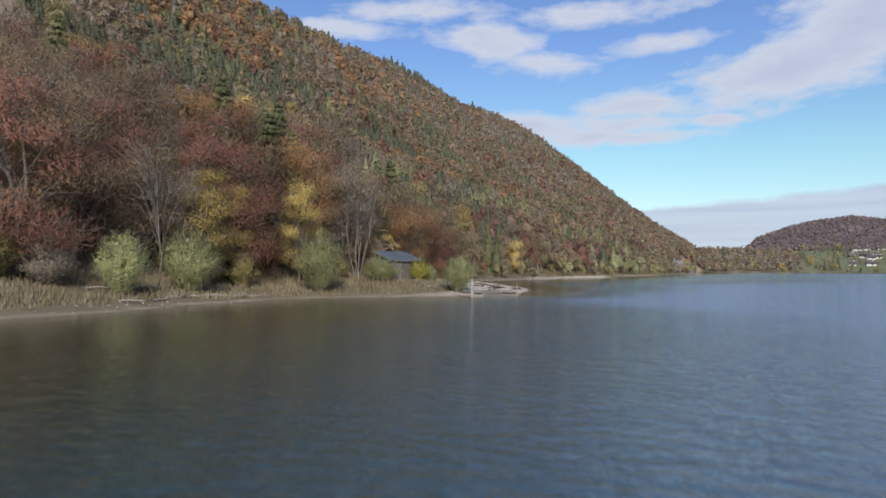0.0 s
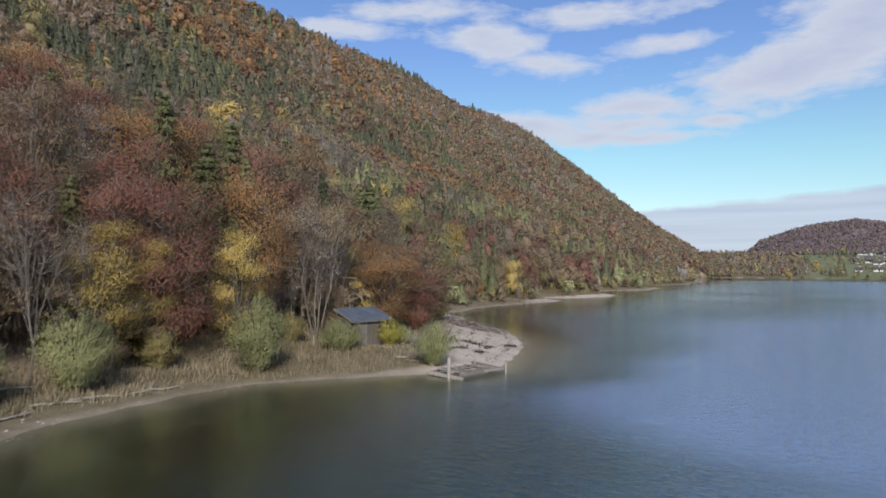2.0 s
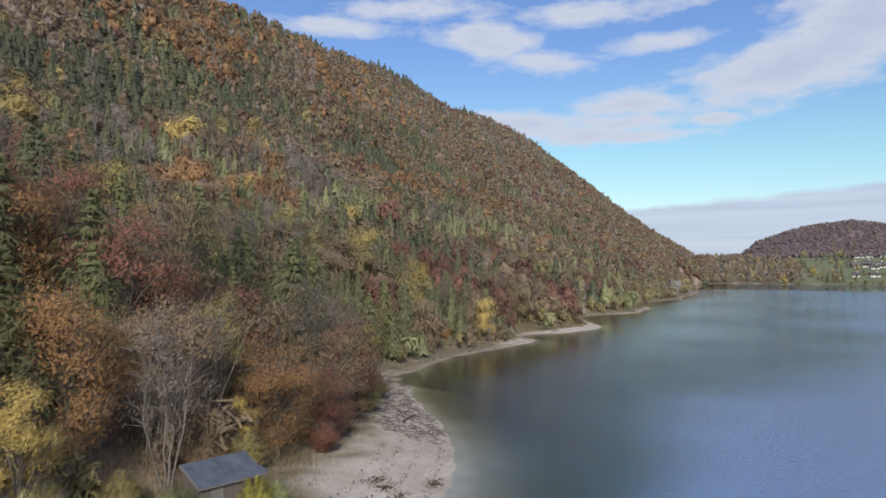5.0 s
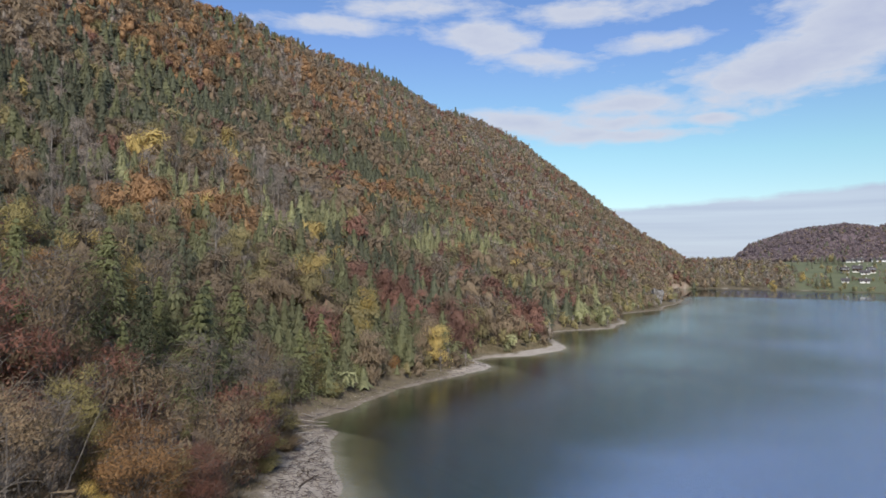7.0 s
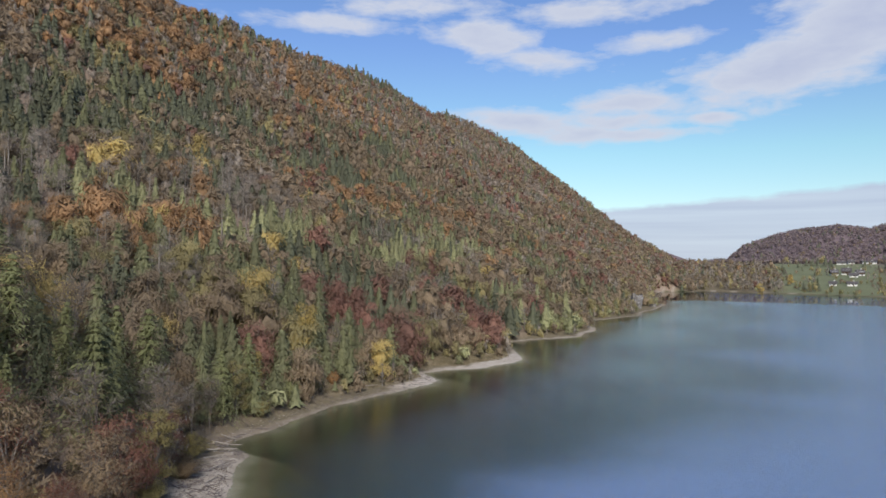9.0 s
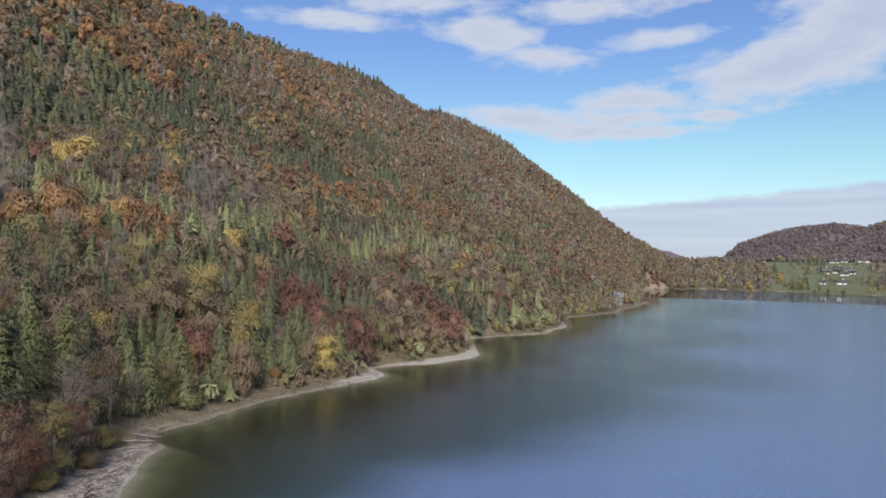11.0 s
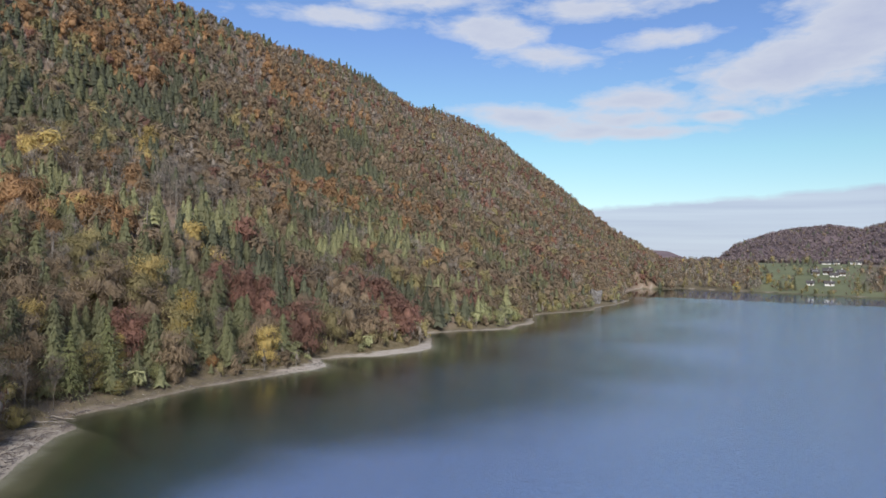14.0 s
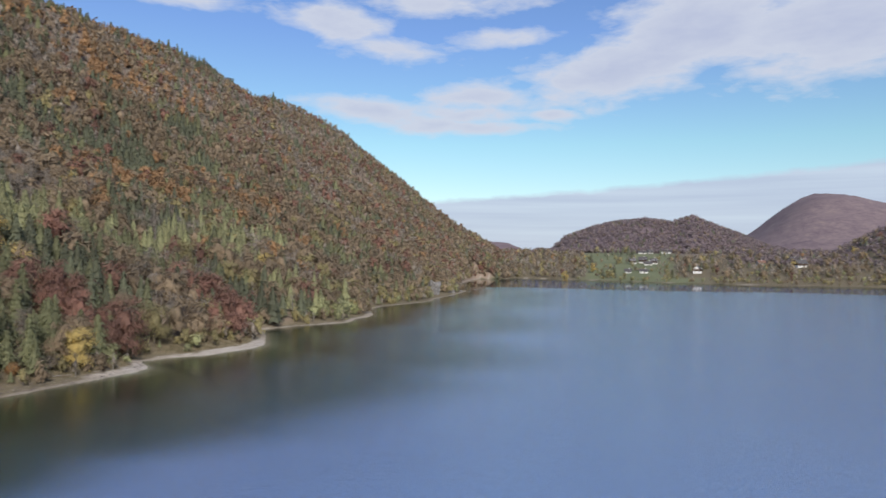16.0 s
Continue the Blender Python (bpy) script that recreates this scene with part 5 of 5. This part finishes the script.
def crag(place, wide, deep_, high, seed, label):
    """A broken, layered rock face."""
    bm = bmesh.new()
    bmesh.ops.create_icosphere(bm, subdivisions=4, radius=1.0)
    for v in bm.verts:
        q = v.co.copy()
        n3 = max(abs(q.x), abs(q.y), abs(q.z)) ** 0.75
        k = 1 / n3 * (1 + 0.30 * noise.noise(q * 1.5 + Vector((seed, 0, 0))) - 0.30 * abs(noise.noise(q * 3.3 + Vector((0, seed, 0)))) + 0.10 * noise.noise(q * 9))
        step = 0.10 * math.floor(q.z * 5 + noise.noise(q * 2)) / 5
        v.co = Vector((q.x * deep_ * (k - step), q.y * wide * k, (q.z * 0.55 + 0.3) * high * k))
    me = bpy.data.meshes.new("crag")
    bm.to_mesh(me)
    bm.free()
    me.materials.append(m_rock)
    ob = new("rock_face", me)
    ob.location = (place[0], place[1], float(land(*place)) - 0.8)
    ob.rotation_euler = (0, 0.25, 0.4 * math.sin(seed))
    return tagged(ob, label, "rock", "pale rocks by the lake")


crag((-58.0, 386), 5.2, 3.6, 8.5, 3, "pale grey limestone cliff among the trees")
crag((-61.0, 374), 3.4, 3, 5, 5, "pale grey limestone crag at the foot of the slope")
crag((-52.5, 412), 2.6, 2.0, 3, 8, "pale limestone boulder at the waterline")
crag((-51.5, 434), 2.0, 1.6, 2.0, 9, "pale limestone boulder at the waterline")
crag((-66.0, 345), 3, 3, 5, 12, "pale grey limestone crag among the trees")

# ---- houses across the lake ----
def plain(name, colour, rough=0.8, var=0.25):
    m, t, b = material(name, rough)
    g = noise_out(t, spot(t), 0.6, 5.0, 0.6)
    t.links.new(ramp(t, g, [(0.3, tuple(c * (1 - var) for c in colour)), (0.7, colour)]), b.inputs["Base Color"])
    return m


RENDERED = plain("white_plaster", (0.72, 0.71, 0.68), var=0.15)
TIMBER = plain("dark_timber", (0.10, 0.065, 0.045))
TILES = plain("dark_roof_tiles", (0.085, 0.078, 0.078))
TILES_RED = plain("brown_roof_tiles", (0.19, 0.105, 0.08))
m_pane, t, b = material("window_glass", 0.08, 0.0, 0.6)
b.inputs["Base Color"].default_value = (0.03, 0.035, 0.045, 1)


def gable_roof(length, width, rise_, over=0.9, thick=0.3):
    bm = bmesh.new()
    hl, hw = length / 2 + over, width / 2 + over
    drop = over * rise_ / (width / 2)
    ring = []
    for x in (-hl, hl):
        ring.append([bm.verts.new((x, y, z)) for y, z in ((-hw, -drop), (0, rise_), (hw, -drop), (hw, -drop + thick), (0, rise_ + thick), (-hw, -drop + thick))])
    for k in range(6):
        bm.faces.new((ring[0][k], ring[0][(k + 1) % 6], ring[1][(k + 1) % 6], ring[1][k]))
    for q in ring:
        bm.faces.new((q[0], q[1], q[4], q[5]))
        bm.faces.new((q[1], q[2], q[3], q[4]))
    bmesh.ops.recalc_face_normals(bm, faces=bm.faces)
    me = bpy.data.meshes.new("roof")
    bm.to_mesh(me)
    bm.free()
    return me


def gable_wall(length, width, high, rise_):
    bm = bmesh.new()
    ring = []
    for x in (-length / 2, length / 2):
        ring.append([bm.verts.new((x, y, z)) for y, z in ((-width / 2, -1.5), (width / 2, -1.5), (width / 2, high), (0, high + rise_), (-width / 2, high))])
    for k in range(5):
        bm.faces.new((ring[0][k], ring[0][(k + 1) % 5], ring[1][(k + 1) % 5], ring[1][k]))
    bm.faces.new(ring[0])
    bm.faces.new(ring[1])
    bmesh.ops.recalc_face_normals(bm, faces=bm.faces)
    me = bpy.data.meshes.new("wall")
    bm.to_mesh(me)
    bm.free()
    return me


def house(place, length, width, high, rise_, turn, label, roof_mat=None, upper=False, floors=2):
    x, y = place
    root = thing("house", (x, y, float(land(x, y))), label, "house", "houses across the lake", turn)
    wall = part("wall", gable_wall(length, width, high, rise_), RENDERED, root)
    roof_ob = part("roof", gable_roof(length, width, rise_), roof_mat or TILES, root, "dark pitched roof")
    roof_ob.location = (0, 0, high + 0.05)
    put("chimney", box(0.9, 0.9, 2.0, 0.05), RENDERED, roof_ob, (length * 0.2, 0.6, rise_ + 0.3))
    if upper:
        put("timber_storey", box(length + 0.2, width + 0.2, high * 0.52, 0.05), TIMBER, root, (0, 0, high * 0.73), label="dark timber upper storey")
        put("balcony", box(length * 0.9, 1.1, 0.9, 0.05), TIMBER, root, (0, -width / 2 - 0.6, high * 0.62), label="dark timber balcony")
    per = max(3, int(length / 3.2))
    for f in range(floors):
        for k in range(per):
            wn = put("window", box(1.25, 0.16, 1.4, 0.03), RENDERED, root, (-length / 2 + (k + 0.5) * length / per, -width / 2 - 0.02 - (0.1 if upper and f else 0), 1.7 + f * 2.8))
            put("pane", box(1.0, 0.05, 1.15, 0.0), m_pane, wn, (0, -0.08, 0))
    for f in range(floors):
        for k in range(2):
            wn = put("window", box(0.16, 1.25, 1.4, 0.03), RENDERED, root, (-length / 2 - 0.02 - (0.1 if upper and f else 0), -width / 4 + k * width / 2, 1.7 + f * 2.8))
            put("pane", box(0.05, 1.0, 1.15, 0.0), m_pane, wn, (-0.08, 0, 0))
    put("door", box(1.1, 0.14, 2.1, 0.03), TIMBER, root, (length * 0.12, -width / 2 - 0.02, 1.0))
    return root


house((139, 762), 10, 8, 4.4, 3.6, 78, "white two-storey house with a steep dark roof", upper=True)
house((84, 757), 8, 4.5, 2.6, 1.5, 4, "long low white boathouse with a flat-pitched roof", floors=1)
house((68, 757), 6, 4.5, 2.6, 1.7, -6, "small white house near the far shore", floors=1)
house((78, 872), 7, 7, 3.6, 2.8, 10, "white farmhouse with a broad dark roof", upper=True)
house((91, 882), 9, 8, 4.2, 3.2, -8, "large white farmhouse with a dark roof and timber balcony", upper=True)
house((103, 872), 7, 7, 3.6, 2.8, 14, "dark timber-fronted farmhouse beside the meadow", upper=True)
house((95, 852), 8, 5, 2.6, 2.0, 2, "long white farm building with a dark roof", floors=1)
house((134, 1060), 16, 8, 3.0, 1.4, 0, "long bright white hall on the upper meadow", floors=1)
house((112, 1052), 7, 7, 2.6, 2.2, 8, "small white house on the upper meadow", floors=1)
house((100, 1040), 11, 6, 2.2, 1.8, -5, "low grey-roofed barn on the meadow", floors=1)
house((221, 856), 8, 6, 3.0, 2.4, 20, "small white house among the trees", TILES_RED, floors=1)
house((256, 828), 12, 8, 4.6, 3.4, 24, "white house with a dark roof among trees", upper=True)
house((262, 880), 9, 8, 3.8, 3.0, 10, "white house with a dark roof among trees")

# ---- woods across the lake ----
def polar(a, d):
    return MID[0] + d * np.sin(np.radians(a)), MID[1] + d * np.cos(np.radians(a))


def far_wood(name, az_, dist, kinds, odds, level, low_s, high_s, label, tall=1.0):
    x, y = polar(az_, dist)
    ok = shore_gap(x, y) > 3
    for hx, hy in ((139, 762), (84, 757), (68, 757), (92, 876), (134, 1060), (221, 856), (256, 828), (105, 1046)):
        ok &= (np.abs(x - hx) > 14) | (y < hy - 60) | (y > hy + 16)
    x, y = x[ok], y[ok]
    pick = [kinds[i] for i in rng.choice(len(kinds), len(x), p=odds)]
    return wood(name, np.stack([x, y, land(x, y)], 1), pick, rng.uniform(low_s, high_s, len(x)), level, label, tall=tall)


MIXED, SHARE = ("beech_brown", "beech_red", "olive", "spruce", "bare", "maple_yellow", "beech_orange"), (0.24, 0.02, 0.08, 0.06, 0.58, 0.01, 0.01)
a_ = np.concatenate([rng.uniform(-8, -0.9, 480), rng.uniform(6.0, 24, 620), rng.uniform(-1, 22, 150)])
d_ = np.concatenate([rng.uniform(690, 1010, 480), rng.uniform(715, 1010, 620), rng.uniform(1040, 1110, 150)])
far_wood("lakeside_woods", a_, d_, MIXED, SHARE, 3, 0.35, 0.72, "mixed autumn trees along the far shore")
a_, d_ = rng.uniform(-4, 21, 900), 640 + 150 * rng.uniform(size=900) ** 1.7
far_wood("shore_thickets", a_, d_, ("olive", "bare", "beech_brown", "willow"), (0.35, 0.3, 0.2, 0.15), 3, 0.16, 0.36, "low thickets along the far shore")
a_, d_ = rng.uniform(-0.8, 6.2, 110), rng.uniform(715, 1010, 110)
far_wood("orchard", a_, d_, ("olive", "bare", "spruce", "beech_brown"), (0.3, 0.35, 0.15, 0.2), 3, 0.22, 0.6, "scattered small trees on the meadow")
# mostly the purple-brown tone that has the haze painted in
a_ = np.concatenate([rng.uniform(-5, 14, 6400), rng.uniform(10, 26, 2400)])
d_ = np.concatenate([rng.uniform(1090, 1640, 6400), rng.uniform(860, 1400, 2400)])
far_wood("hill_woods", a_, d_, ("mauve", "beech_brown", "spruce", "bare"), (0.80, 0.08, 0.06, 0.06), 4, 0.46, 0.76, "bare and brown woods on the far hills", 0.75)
a_, d_ = rng.uniform(1.0, 5.4, 26), rng.uniform(1000, 1018, 26)
far_wood("meadow_edge_trees", a_, d_, ("spruce",), (1.0,), 3, 0.5, 0.8, "dark spruces at the top of the meadow")
for i, (a_, d_, kd, hh) in enumerate([(-2.55, 700, "maple_yellow", 15), (-0.3, 760, "maple_yellow", 12), (0.9, 720, "olive", 10), (1.4, 730, "spruce", 13), (2.2, 705, "olive", 8), (5.9, 720, "spruce", 10), (8.9, 770, "olive", 9), (12.5, 800, "maple_yellow", 10)]):
    x, y = polar(a_, d_)
    stand(kd, float(x), float(y), hh, 1.0, 0, "single tree on the far shore in autumn leaf" if kd not in NEEDLE else "dark spruce on the far shore")
